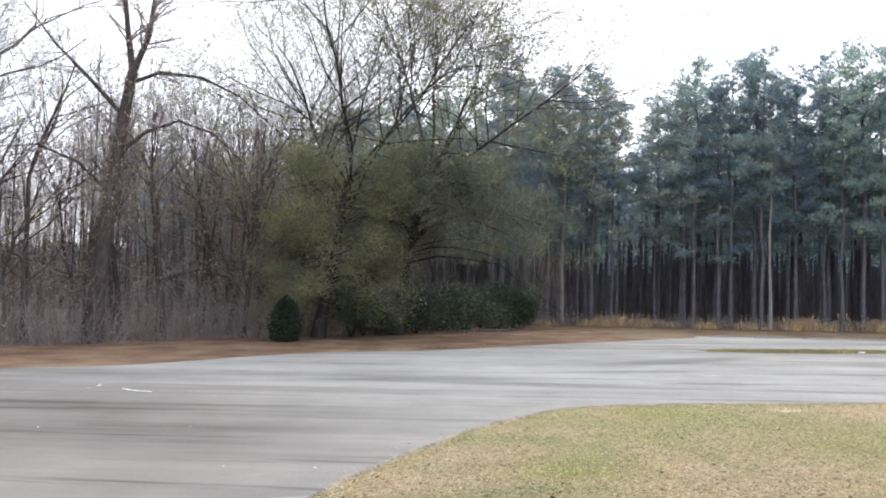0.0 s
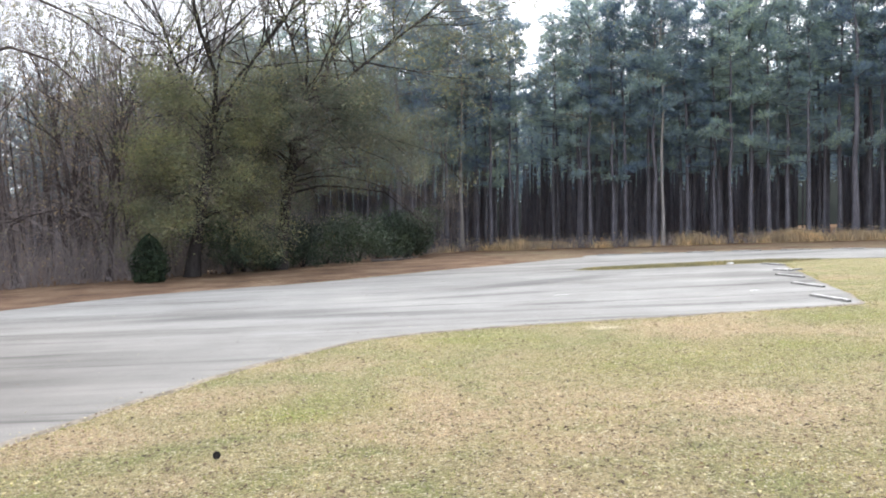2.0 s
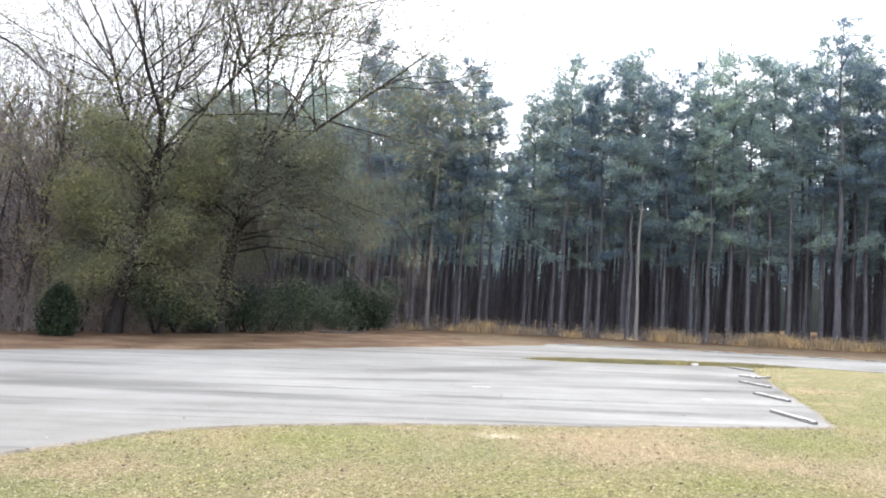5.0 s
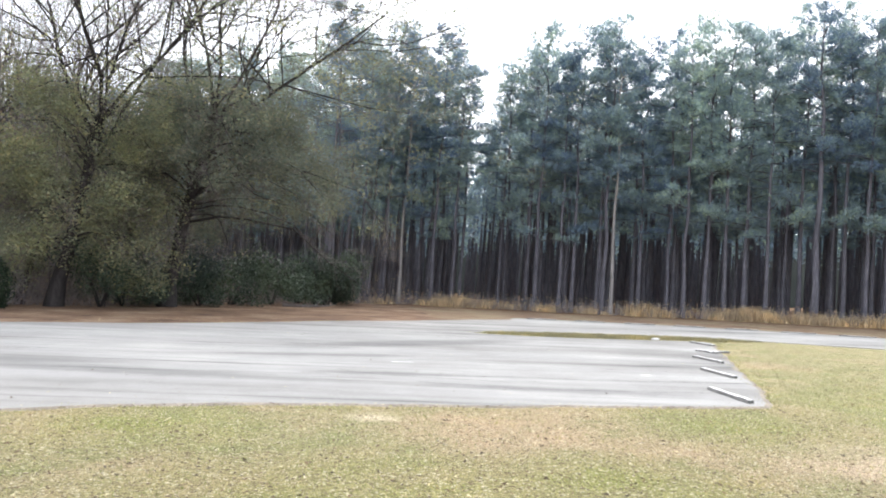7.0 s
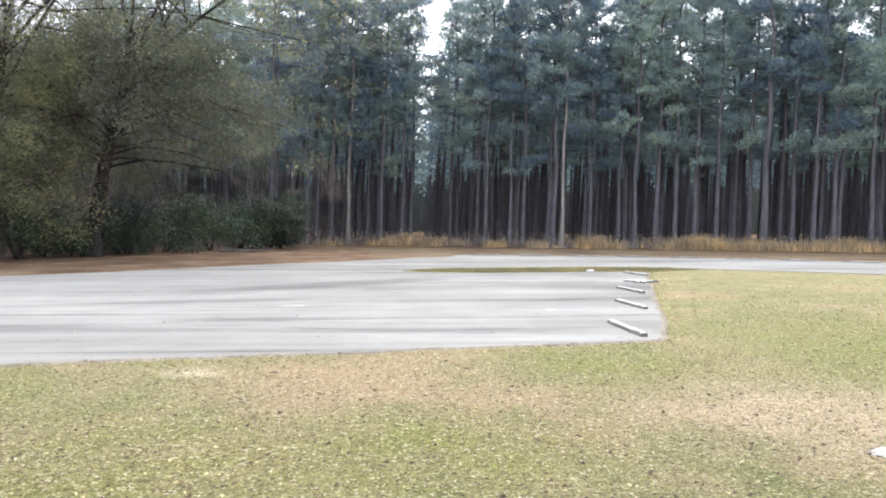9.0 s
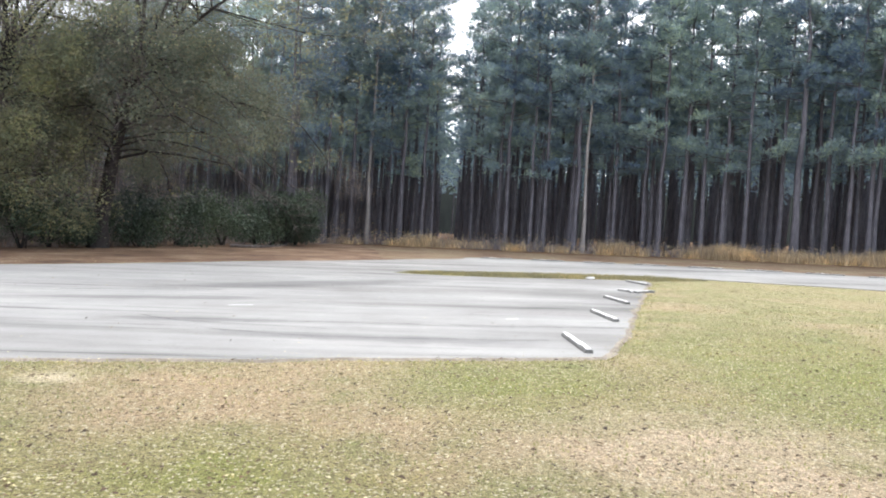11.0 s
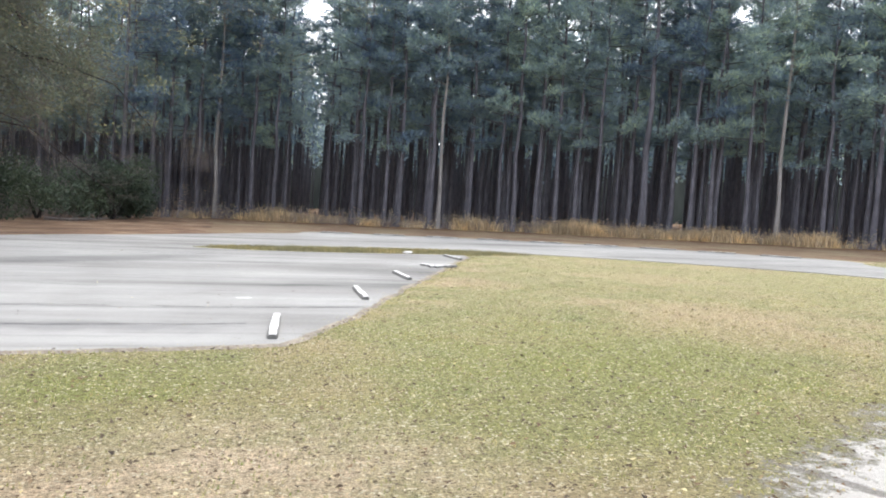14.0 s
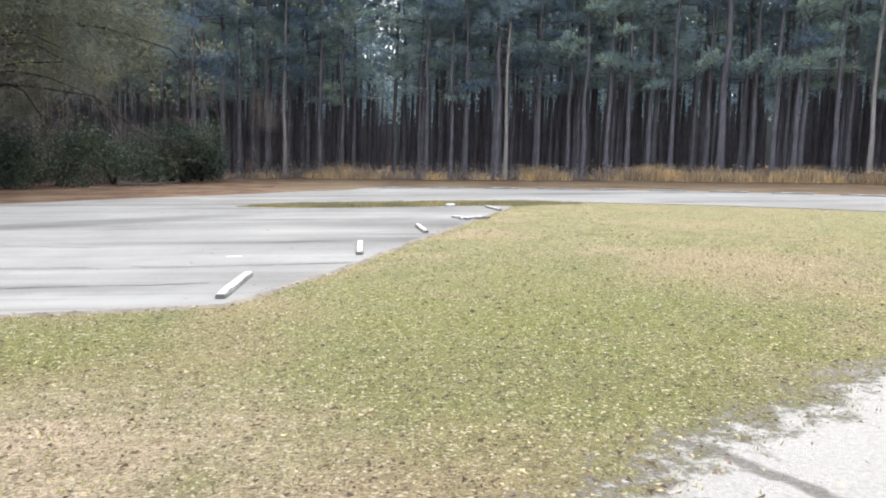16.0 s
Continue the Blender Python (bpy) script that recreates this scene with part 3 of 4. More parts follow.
def pine(seed, height, crown_from, radius, limbs, tufts, needles, size, width, reach=3.3, low_limbs=0):
    rng = random.Random(seed)
    wood, crown = Soup(), Soup()
    pts = [Vector((0, 0, -0.1))]
    for i in range(1, 9):
        z = height * i / 8
        pts.append(Vector((rng.gauss(0, 0.10) * z / 12, rng.gauss(0, 0.10) * z / 12, z)))
    r = [radius * (1.35 if i == 0 else max(0.05, 1 - 0.9 * (i / 8) ** 1.15)) for i in range(9)]
    wood.tube(pts, r, 8)

    def at(z):
        q = max(0.0, min(7.999, z / height * 8))
        return pts[int(q)].lerp(pts[int(q) + 1], q - int(q))
    spots = []
    for i in range(limbs):
        s = (i + rng.random()) / limbs
        spots.append((crown_from + (height - crown_from) * s ** 0.9, s))
    for i in range(low_limbs):
        spots.append((crown_from * rng.uniform(0.6, 0.98), 0.05))
    for z, s in spots:
        a = rng.uniform(0, 6.283)
        length = reach * (0.55 + 0.75 * math.sin(math.pi * min(1, 0.16 + 0.8 * s))) * rng.uniform(0.5, 1.15) * (1 - 0.48 * s)
        d = Vector((math.cos(a), math.sin(a), -0.05 + 0.75 * s * s + rng.uniform(-0.1, 0.25)))
        lp, e = curved(rng, at(z), d, length, 3, 0.12, 0.06)
        wood.tube(lp, [0.055, 0.04, 0.028, 0.012], 3)
        for _ in range(max(3, round(tufts * (1.2 - 0.55 * s * s)))):
            q = 1 - 0.72 * rng.random() ** 1.4
            k = min(2, int(q * 3))
            p = lp[k].lerp(lp[k + 1], q * 3 - k) + Vector((rng.gauss(0, 0.40), rng.gauss(0, 0.40), rng.gauss(0.10, 0.12)))
            tuft(crown, rng, p, (e + Vector((0, 0, 0.6))).normalized(), size, needles, width)
    return wood, crown


def pine_meshes(seed, bark=None, **kw):
    w, c = pine(seed, **kw)
    return w.mesh("trunk", bark or PINE_BARK, True), c.mesh("crown", HAZY_NEEDLE)


PINE_PARTS = ("trunk", "crown")
FRONT_PINES = [pine_meshes(100 + i, height=24.5, crown_from=c, radius=0.19, limbs=34, tufts=15, needles=13, size=0.48, width=0.06, low_limbs=k)
               for i, (c, k) in enumerate([(11.0, 4), (12.0, 3), (9.4, 5), (11.4, 6), (12.2, 3)])]
LOW_PINE = pine_meshes(120, height=24, crown_from=8.6, radius=0.18, limbs=40, tufts=14, needles=13, size=0.48, width=0.06, reach=3.4, low_limbs=3)
PALE_PINE = pine_meshes(121, PALE_SUNLIT_BARK, height=24, crown_from=11.5, radius=0.17, limbs=30, tufts=11, needles=13, size=0.50, width=0.06)
THICK_PINE = pine_meshes(122, height=25.5, crown_from=11.5, radius=0.27, limbs=36, tufts=13, needles=13, size=0.50, width=0.06, reach=3.2)

rng = random.Random(5)
PINE_LABEL = "tall straight plantation pine with a high green crown"
front = [(-8.73, 74.06, 1), (-1.2, 69.88, 4), (7.7, 65.3, 'low'), (10.7, 64.21, 3), (13.0, 62.8, 1), (13.65, 62.5, 'pale'), (19.6, 62.0, 1), (23.0, 61.9, 0), (26.0, 60.7, 2), (28.9, 58.5, 'thick'), (31.96, 56.72, 1), (33.21, 56.16, 4), (35.65, 55.27, 0), (37.7, 54.4, 'pale'), (40.19, 52.64, 'low'), (42.91, 50.84, 3), (43.59, 50.45, 1), (46.82, 48.77, 2), (50.48, 47.04, 4), (53.99, 45.39, 0), (57.36, 43.07, 1), (60.9, 40.52, 3), (64.6, 37.86, 0), (68.91, 35.05, 4)]
taken = []
for x, y, kind in front:
    me = {"low": LOW_PINE, "pale": PALE_PINE, "thick": THICK_PINE}.get(kind) or FRONT_PINES[kind]
    lab = {"low": "edge pine with low green boughs beside the verge", "pale": "slim pine with a pale sunlit trunk", "thick": "thick-trunked pine at the edge of the stand"}.get(kind, PINE_LABEL)
    put_tree("pine_tree", me, PINE_PARTS, lab, "pine tree", "pines", x, y, rng.uniform(0, 360), rng.uniform(0.94, 1.06))
    taken.append((x, y))
put_tree("pine_tree", PALE_PINE, PINE_PARTS, "slim pale-barked pine standing apart by the forest lane", "pine tree", "pines", -4.1, 69.6, 40, 1.0)
taken.append((-4.1, 69.6))


def lane(x, y):
    return abs(x - (2.9 + 0.04 * (y - 68))) < 1.3


def pine_spots():
    """Planted rows behind the edge, nearest first."""
    spots = []
    for row in range(40):
        x = -62.0
        while x < 92:
            y = wood_front(max(-40, min(105, x))) if x > -14 else 76 + (-14 - x) * 0.15
            px, py = x + rng.gauss(0, 0.35) + (row % 3) * 1.0, y + 1.6 + row * 2.7 + rng.gauss(0, 0.5)
            if not lane(px, py) and all((px - a) ** 2 + (py - b) ** 2 > 1.2 for a, b in taken):
                spots.append((row, px, py))
            x += 3.0 if row < 12 else 3.2
    return spots


ROWS = pine_spots()
near_pines = [s for s in ROWS if s[0] < 3 and -32 < s[1] < 66]
for row, x, y in near_pines:
    put_tree("pine_tree", FRONT_PINES[rng.randrange(5)], PINE_PARTS, PINE_LABEL, "pine tree", "pines", x, y, rng.uniform(0, 360), rng.uniform(0.88, 1.08))

far_trunks, far_crowns = Soup(), Soup()
for row, x, y in ROWS:
    if (row, x, y) in near_pines or rng.random() < (0.0 if row < 14 else 0.15):
        continue
    h = rng.uniform(17.5, 23.5)
    r = rng.uniform(0.14, 0.22)
    lean = Vector((rng.gauss(0.6, 0.25), rng.gauss(0, 0.25), 0))
    far_trunks.tube([Vector((x, y, 0)), Vector((x, y, h * 0.5)) + lean * 0.5, Vector((x, y, h)) + lean], [r * 1.2, r * 0.75, 0.04], 5)
    for _ in range(70 if row < 10 else 22):
        s = rng.random()
        z = h * (0.44 + 0.56 * s)
        a, q = rng.uniform(0, 6.283), rng.uniform(0.15, 1) * 2.9 * (1.05 - 0.7 * s)
        p = Vector((x + math.cos(a) * q, y + math.sin(a) * q, z)) + lean * s
        tuft(far_crowns, rng, p, Vector((math.cos(a) * 0.5, math.sin(a) * 0.5, 0.6)), 0.85 if row < 12 else 1.2, 6 if row < 12 else 4, 0.17 if row < 12 else 0.36)
woods = tagged(new("far_woods"), "deep dark pine plantation behind the first rows", "woods", kind="stuff")
part("trunks", far_trunks, PINE_BARK, woods)
part("crowns", far_crowns, HAZY_NEEDLE, woods)


def far_treeline():
    """A ragged line of distant woods that closes the view."""
    soup = Soup()
    n = 420
    pts = []
    for i in range(n + 1):
        a = radians(-30 + 102 * i / n)
        r = 195 + 8 * math.sin(a * 5)
        h = 17 + 5 * noise.noise(Vector((i * 0.11, 0, 0))) + 3.5 * noise.noise(Vector((i * 0.61, 4, 0))) + rng.uniform(-0.8, 0.8)
        pts.append((math.sin(a) * r, math.cos(a) * r, h))
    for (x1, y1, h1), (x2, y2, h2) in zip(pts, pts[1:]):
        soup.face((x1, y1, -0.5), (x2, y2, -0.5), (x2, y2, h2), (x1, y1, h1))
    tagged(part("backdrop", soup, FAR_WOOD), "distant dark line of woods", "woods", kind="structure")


far_treeline()


def far_hardwoods():
    """The grey-brown rim of the leafless wood, far behind its edge."""
    soup = Soup()
    pts = []
    for i in range(301):
        a = radians(-112 + 84 * i / 300)
        r = 165 + 7 * math.sin(a * 6)
        h = 13 + 3.5 * noise.noise(Vector((i * 0.13, 9, 0))) + 2.5 * noise.noise(Vector((i * 0.7, 2, 0))) + rng.uniform(-0.8, 0.8)
        pts.append((math.sin(a) * r, math.cos(a) * r, h))
    for (x1, y1, h1), (x2, y2, h2) in zip(pts, pts[1:]):
        soup.face((x1, y1, -0.5), (x2, y2, -0.5), (x2, y2, h2), (x1, y1, h1))
    tagged(part("backdrop", soup, FAR_BARE), "distant grey-brown leafless woods", "woods", kind="structure")


far_hardwoods()

# the bare deciduous wood
BARE_PARTS = ("trunk", "crown", "foliage")
BARE = [bare_meshes(200, 17, 0.20, 0.42, 0.10), bare_meshes(201, 15, 0.15, 0.5, 0.3), bare_meshes(202, 19, 0.22, 0.36, 0.06), bare_meshes(203, 13, 0.12, 0.45, 0.45, 0.15),
        bare_meshes(204, 16, 0.17, 0.55, 0.12, 0.12), bare_meshes(205, 11, 0.10, 0.35, 0.6, 0.2)]
BIG_BARE = bare_meshes(210, 24, 0.46, 0.40, 0.02, 0.03, WOOD_BARK, 0.34)
CROOKED = bare_meshes(211, 15, 0.28, 0.35, 0.02, 0.25, WOOD_BARK, 0.4)
put_tree("bare_tree", BIG_BARE, BARE_PARTS, "tall bare hardwood at the wood edge", "tree", "bare trees", -41.0, 31.0, 160, 1.05)
put_tree("bare_tree", CROOKED, BARE_PARTS, "crooked grey-limbed bare tree at the wood edge", "tree", "bare trees", -39.4, 34.0, 70, 1.1)
put_tree("bare_tree", BARE[4], BARE_PARTS, "slim leaning bare tree among brush", "tree", "bare trees", -28.9, 42.3, 200, 1.15, (0, -9))
put_tree("bare_tree", BARE[0], BARE_PARTS, "slim bare tree among brush", "tree", "bare trees", -27.6, 41.0, 110, 1.0)
put_tree("bare_sapling", BARE[5], BARE_PARTS, "small bare sapling in front of the pale pine", "tree", "", -5.2, 67.0, 15, 0.55)
spots = [(-31.2, 30.8), (-41, 31), (-39.4, 34), (-28.9, 42.3), (-27.6, 41), (-21.3, 39.3), (-17.3, 44.3)]
tries = 0
while len(spots) < 128 and tries < 9000:
    tries += 1
    x = -23.5 - 48 * rng.random() ** 1.15
    y = wood_front(x) + 0.8 + 42 * rng.random() ** 1.4
    if y > 84 or any((x - a) ** 2 + (y - b) ** 2 < 3.2 for a, b in spots):
        continue
    spots.append((x, y))
    k = rng.randrange(6)
    put_tree("bare_tree", BARE[k], BARE_PARTS, "slender leafless grey tree in the thicket", "tree", "bare trees", x, y, rng.uniform(0, 360), rng.uniform(0.75, 1.2), (rng.gauss(0, 2.5), rng.gauss(0, 2.5)))


def far_bare_wood():
    """The depth of the leafless wood: thin stems and a haze of twigs."""
    stems, haze = Soup(), Soup()
    for _ in range(760):
        x = rng.uniform(-125, -27)
        y = max(wood_front(max(-59, x)), 0) + rng.uniform(10, 85)
        h, r = rng.uniform(9, 18), rng.uniform(0.05, 0.14)
        lean = Vector((rng.gauss(0, 0.9), rng.gauss(0, 0.9), 0))
        foot = Vector((x, y, 0))
        top = foot + lean + Vector((0, 0, h))
        stems.tube([foot, foot.lerp(top, 0.5) + rnd_dir(rng) * 0.25, top], [r, r * 0.7, 0.02], 4)
        for _ in range(64):
            s = rng.random() ** 0.7
            p = foot.lerp(top, 0.12 + 0.85 * s)
            d = rnd_dir(rng)
            d.z = abs(d.z) * 0.9 + 0.1
            q = p + d * rng.uniform(0.8, 3.0) * (1.1 - 0.5 * s)
            m = p.lerp(q, rng.uniform(0, 0.4)) + rnd_dir(rng) * 0.2
            w = d.cross(rnd_dir(rng)).normalized() * rng.uniform(0.02, 0.04)
            haze.face(m - w, m + w, q)
    u = tagged(new("far_bare_wood"), "deep grey-brown leafless wood behind the edge trees", "woods", kind="stuff")
    part("trunks", stems, WOOD_BARK, u)
    part("twigs", haze, TWIG, u)


far_bare_wood()


def side_limb(rng, wood, twigs, tips, pts, radius, shoots, length, kids=(5, 6, 7), spread=0.8, lift=0.0):
    """A limb along given points, with shoots that fork into twigs."""
    k = len(pts) - 1
    wood.tube(pts, [radius * (1 - 0.8 * i / k) for i in range(k + 1)], 6)
    for i in range(shoots):
        s = 1.0 if i == 0 else rng.uniform(0.18, 1.0)
        q = min(k - 1, int(s * k))
        at = pts[q].lerp(pts[q + 1], s * k - q)
        along = (pts[q + 1] - pts[q]).normalized()
        side = along.cross(rnd_dir(rng)).normalized()
        a = spread * rng.uniform(0.5, 1.3)
        grow(rng, wood, twigs, tips, at, along * math.cos(a) + side * math.sin(a), length * rng.uniform(0.6, 1.1) * (1.15 - 0.4 * s), max(0.015, radius * (1 - 0.7 * s) * 0.42), 2, 3, kids, spread, lift, 0.24)


def oak(seed, height, radius, lean, fork, leaders, boughs, leaf_top, floor, density):
    """Leaning trunk, upright leaders that end in bare twigs, and long sagging boughs full of leaves below them."""
    rng = random.Random(seed)
    wood, twigs, tips = Soup(), Soup(), []
    k = 7
    pts = [Vector((lean * (i / k) ** 1.2 + rng.gauss(0, 0.07), rng.gauss(0, 0.07), -0.2 + (fork + 0.2) * i / k)) for i in range(k + 1)]
    wood.tube(pts, [radius * (1.5 if i == 0 else 1.08 if i == 1 else 1 - 0.42 * i / k) for i in range(k + 1)], 10)
    for a, out, size in leaders:
        foot = pts[-1] - Vector((0, 0, rng.uniform(0, 2.2)))
        nd = Vector((math.cos(radians(a)) * out, math.sin(radians(a)) * out, 1))
        grow(rng, wood, twigs, tips, foot, nd, (height - fork) * size, radius * rng.uniform(0.21, 0.32), 0, 3, (13, 8, 7), 0.85, 0.02, 0.26)
    bare_from = len(tips)
    for i in range(boughs[0]):
        s = (i + rng.random()) / boughs[0]
        a = i * 2.399 + rng.uniform(-0.4, 0.4)
        z = boughs[1] + (fork - boughs[1]) * s
        right = 0.5 + 0.5 * math.cos(a - 0.26)
        far = (boughs[2] + (boughs[3] - boughs[2]) * right) * rng.uniform(0.55, 1.05) * (1 - 0.35 * s * s)
        q = min(k - 1, int(z / fork * k)) if z < fork else k - 1
        foot = pts[q].lerp(pts[q + 1], min(1.0, max(0.0, z / fork * k - q)))
        rise = rng.uniform(0.3, 0.8) + 0.75 * s
        line = [foot.copy()]
        for m in range(1, 6):
            w = m / 5
            line.append(foot + Vector((math.cos(a + 0.25 * w) * far * w, math.sin(a + 0.25 * w) * far * w, far * (rise * w - (0.45 + rise * 0.55) * w * w))) + rnd_dir(rng) * (0.07 * far * w))
        side_limb(rng, wood, twigs, tips, line, radius * rng.uniform(0.13, 0.22), 17, 1.9, (5, 6, 9), 0.85, -0.03)
    foliage = Soup()
    for n, (p, dd) in enumerate(tips):
        thin = noise.noise(p * 0.5 + Vector((seed, 0, 0))) + 0.4 * noise.noise(p * 1.3)
        if p.z < floor(p) + rng.uniform(-0.7, 0.7) or thin < 0.12 * rng.uniform(-1, 1) - (0.25 if n < bare_from else 0.12):
            continue
        if p.y < 0 and abs(p.x - lean * min(1, p.z / fork) + 0.3 * p.y) < 0.42 and p.z < fork + 2:     # the trunk stands clear on the open side
            continue
        high = (p.z - leaf_top) / 6.5
        full = density * (1.0 if high < 0 else max(0.3, 1 - high)) * (1.7 if n < bare_from else 1.0) * (1 + 0.8 * thin)
        for _ in range(int(full + rng.random())):
            q = p + Vector((rng.gauss(0, 0.42), rng.gauss(0, 0.42), rng.gauss(-0.08, 0.22)))
            la, size = rnd_dir(rng), rng.uniform(0.09, 0.17)
            la.z *= 0.6
            lb = la.cross(rnd_dir(rng)).normalized()
            foliage.face(q - la * size * 0.5, q + lb * size * 0.5, q + la * size * 0.6 - lb * size * 0.1)
    return wood.mesh("trunk", DARK_BARK, True), twigs.mesh("branches", GREY_BARK), foliage.mesh("leaves", OAK_LEAF)


put_tree("oak_tree", oak(301, 24.5, 0.36, 1.5, 10.0, [(180, 0.75, 0.9), (160, 0.35, 1.0), (90, 0.25, 1.05), (270, 0.4, 0.9), (20, 0.35, 1.0), (330, 0.65, 0.8)], (36, 2.6, 5.4, 4.8), 11.5, lambda p: 1.0 if p.length < 6 else 2.6, 22),
         BARE_PARTS, "big dark oak with olive leaves on its lower limbs", "oak tree", "oaks", -21.3, 39.3, 0, 1.0)
put_tree("oak_tree", oak(302, 24.5, 0.42, 1.8, 11.0, [(185, 0.5, 0.95), (100, 0.3, 1.0), (10, 0.45, 1.0), (5, 0.62, 0.95), (280, 0.4, 0.9), (40, 0.7, 0.85)], (50, 5.0, 5.4, 12.0), 13.0, lambda p: 5.6 if p.x > 1 else 2.8, 22),
         BARE_PARTS, "big spreading oak with olive-brown leaves and bare top", "oak tree", "oaks", -17.3, 44.3, 0, 1.0)


def wayside_tree():
    """The tall leafless tree with a low fork and two long arching limbs."""
    rng = random.Random(77)
    wood, twigs, tips = Soup(), Soup(), []
    v = lambda x, z, y=0.0: Vector((x, y, z))
    stem = [v(0, -0.2), v(0.15, 2.5), v(0.3, 5.5, 0.1), v(0.6, 8.5), v(0.85, 11.5, -0.1), v(1.2, 14.4)]
    wood.tube(stem, [0.62, 0.43, 0.38, 0.35, 0.31, 0.27], 9)
    side_limb(rng, wood, twigs, tips, [stem[-1], v(0.8, 17, 0.2), v(0.5, 19.5, 0.1), v(0.9, 23)], 0.20, 22, 2.6)
    side_limb(rng, wood, twigs, tips, [stem[-1], v(1.9, 16.4, -0.3), v(2.1, 19, -0.4), v(2.9, 22.5, -0.5)], 0.20, 22, 2.6)
    side_limb(rng, wood, twigs, tips, [v(1.1, 13.8), v(2.6, 14.7, 0.3), v(4.8, 14.8, 0.5), v(6.9, 14.0, 0.4), v(8.4, 12.9, 0.6)], 0.12, 20, 1.7)
    side_limb(rng, wood, twigs, tips, [v(0.7, 9.9), v(2.0, 11.2, -0.3), v(3.6, 12.0, -0.4), v(5.4, 11.5, -0.6), v(7.2, 10.0, -0.6)], 0.12, 20, 1.7)
    side_limb(rng, wood, twigs, tips, [v(0.9, 12.0), v(-0.8, 13.8, 0.4), v(-2.6, 15.6, 0.8), v(-4.2, 17.6, 0.9)], 0.14, 18, 2.1)
    side_limb(rng, wood, twigs, tips, [v(0.5, 7.8), v(-1.2, 9.3, -0.4), v(-3.0, 9.9, -0.8), v(-4.6, 9.6, -0.9)], 0.10, 16, 1.6)
    return wood.mesh("trunk", WOOD_BARK, True), twigs.mesh("branches", TWIG)


put_tree("bare_tree", wayside_tree(), ("trunk", "crown"), "tall forked bare hardwood with two long arching limbs", "tree", "bare trees", -31.2, 30.8, 28.9, 1.0)


def bush(seed, width, height, count, mat, size, cone=False, stems=7):
    rng = random.Random(seed)
    wood, foliage = Soup(), Soup()
    for i in range(stems):
        a = rng.uniform(0, 6.283)
        pts, _ = curved(rng, Vector((rng.uniform(-0.15, 0.15), rng.uniform(-0.15, 0.15), -0.05)), Vector((math.cos(a) * (0.15 if cone else 0.55), math.sin(a) * (0.15 if cone else 0.55), 1)), height * 0.85, 4, 0.16, 0.02)
        wood.tube(pts, [0.05, 0.04, 0.03, 0.02, 0.008], 4)
    blobs = [(Vector((rng.gauss(0, 0.33) * width, rng.gauss(0, 0.33) * width, height * rng.uniform(0.22, 0.8))), rng.uniform(0.2, 0.42)) for _ in range(9)]
    for _ in range(count):
        if cone:
            s = rng.random() ** 1.4
            q = math.sqrt(rng.random()) * width * 0.5 * (math.sin(math.pi * min(1, 0.22 + 0.78 * s)) ** 0.8) * rng.uniform(0.75, 1.1)
            a = rng.uniform(0, 6.283)
            p = Vector((math.cos(a) * q, math.sin(a) * q, 0.08 + s * (height - 0.05)))
        else:
            c, k = blobs[rng.randrange(9)]
            p = c + rnd_dir(rng) * (k * min(width, height * 1.2) * rng.random() ** 0.4)
            p.z = max(0.08 + 0.4 * rng.random(), p.z)
        leaf(foliage, rng, p, size * rng.uniform(0.7, 1.4))
    return wood.mesh("stems", DARK_BARK), foliage.mesh("leaves", mat)


put_tree("cedar_bush", bush(401, 1.95, 2.3, 5200, CEDAR_LEAF, 0.12, True), ("trunk", "foliage"), "small dark cone-shaped cedar by the lot edge", "bush", "", -22.1, 34.5, 0, 1.1)
EVER = [bush(410 + i, w, h, 6200, DARK_LEAF, 0.14) for i, (w, h) in enumerate([(4.2, 3.8), (3.4, 3.0), (4.8, 3.2)])]
for x, y, k, s in [(-13.01, 54.57, 0, 0.85), (-10.31, 57.69, 1, 1.35), (-15.24, 51.63, 2, 1.15), (-17.24, 48.72, 1, 0.9), (-11.97, 60.05, 2, 1.1), (-19.13, 42.92, 1, 0.95), (-16.16, 47.55, 0, 0.9), (-9.01, 61.34, 1, 1.0), (-19.59, 40.86, 0, 0.95), (-17.6, 46.2, 2, 0.8), (-9.4, 57.6, 0, 1.12)]:
    put_tree("evergreen_shrub", EVER[k], ("trunk", "foliage"), "rounded dark evergreen shrub under the oaks", "shrub", "evergreen shrubs", x, y, rng.uniform(0, 360), s)


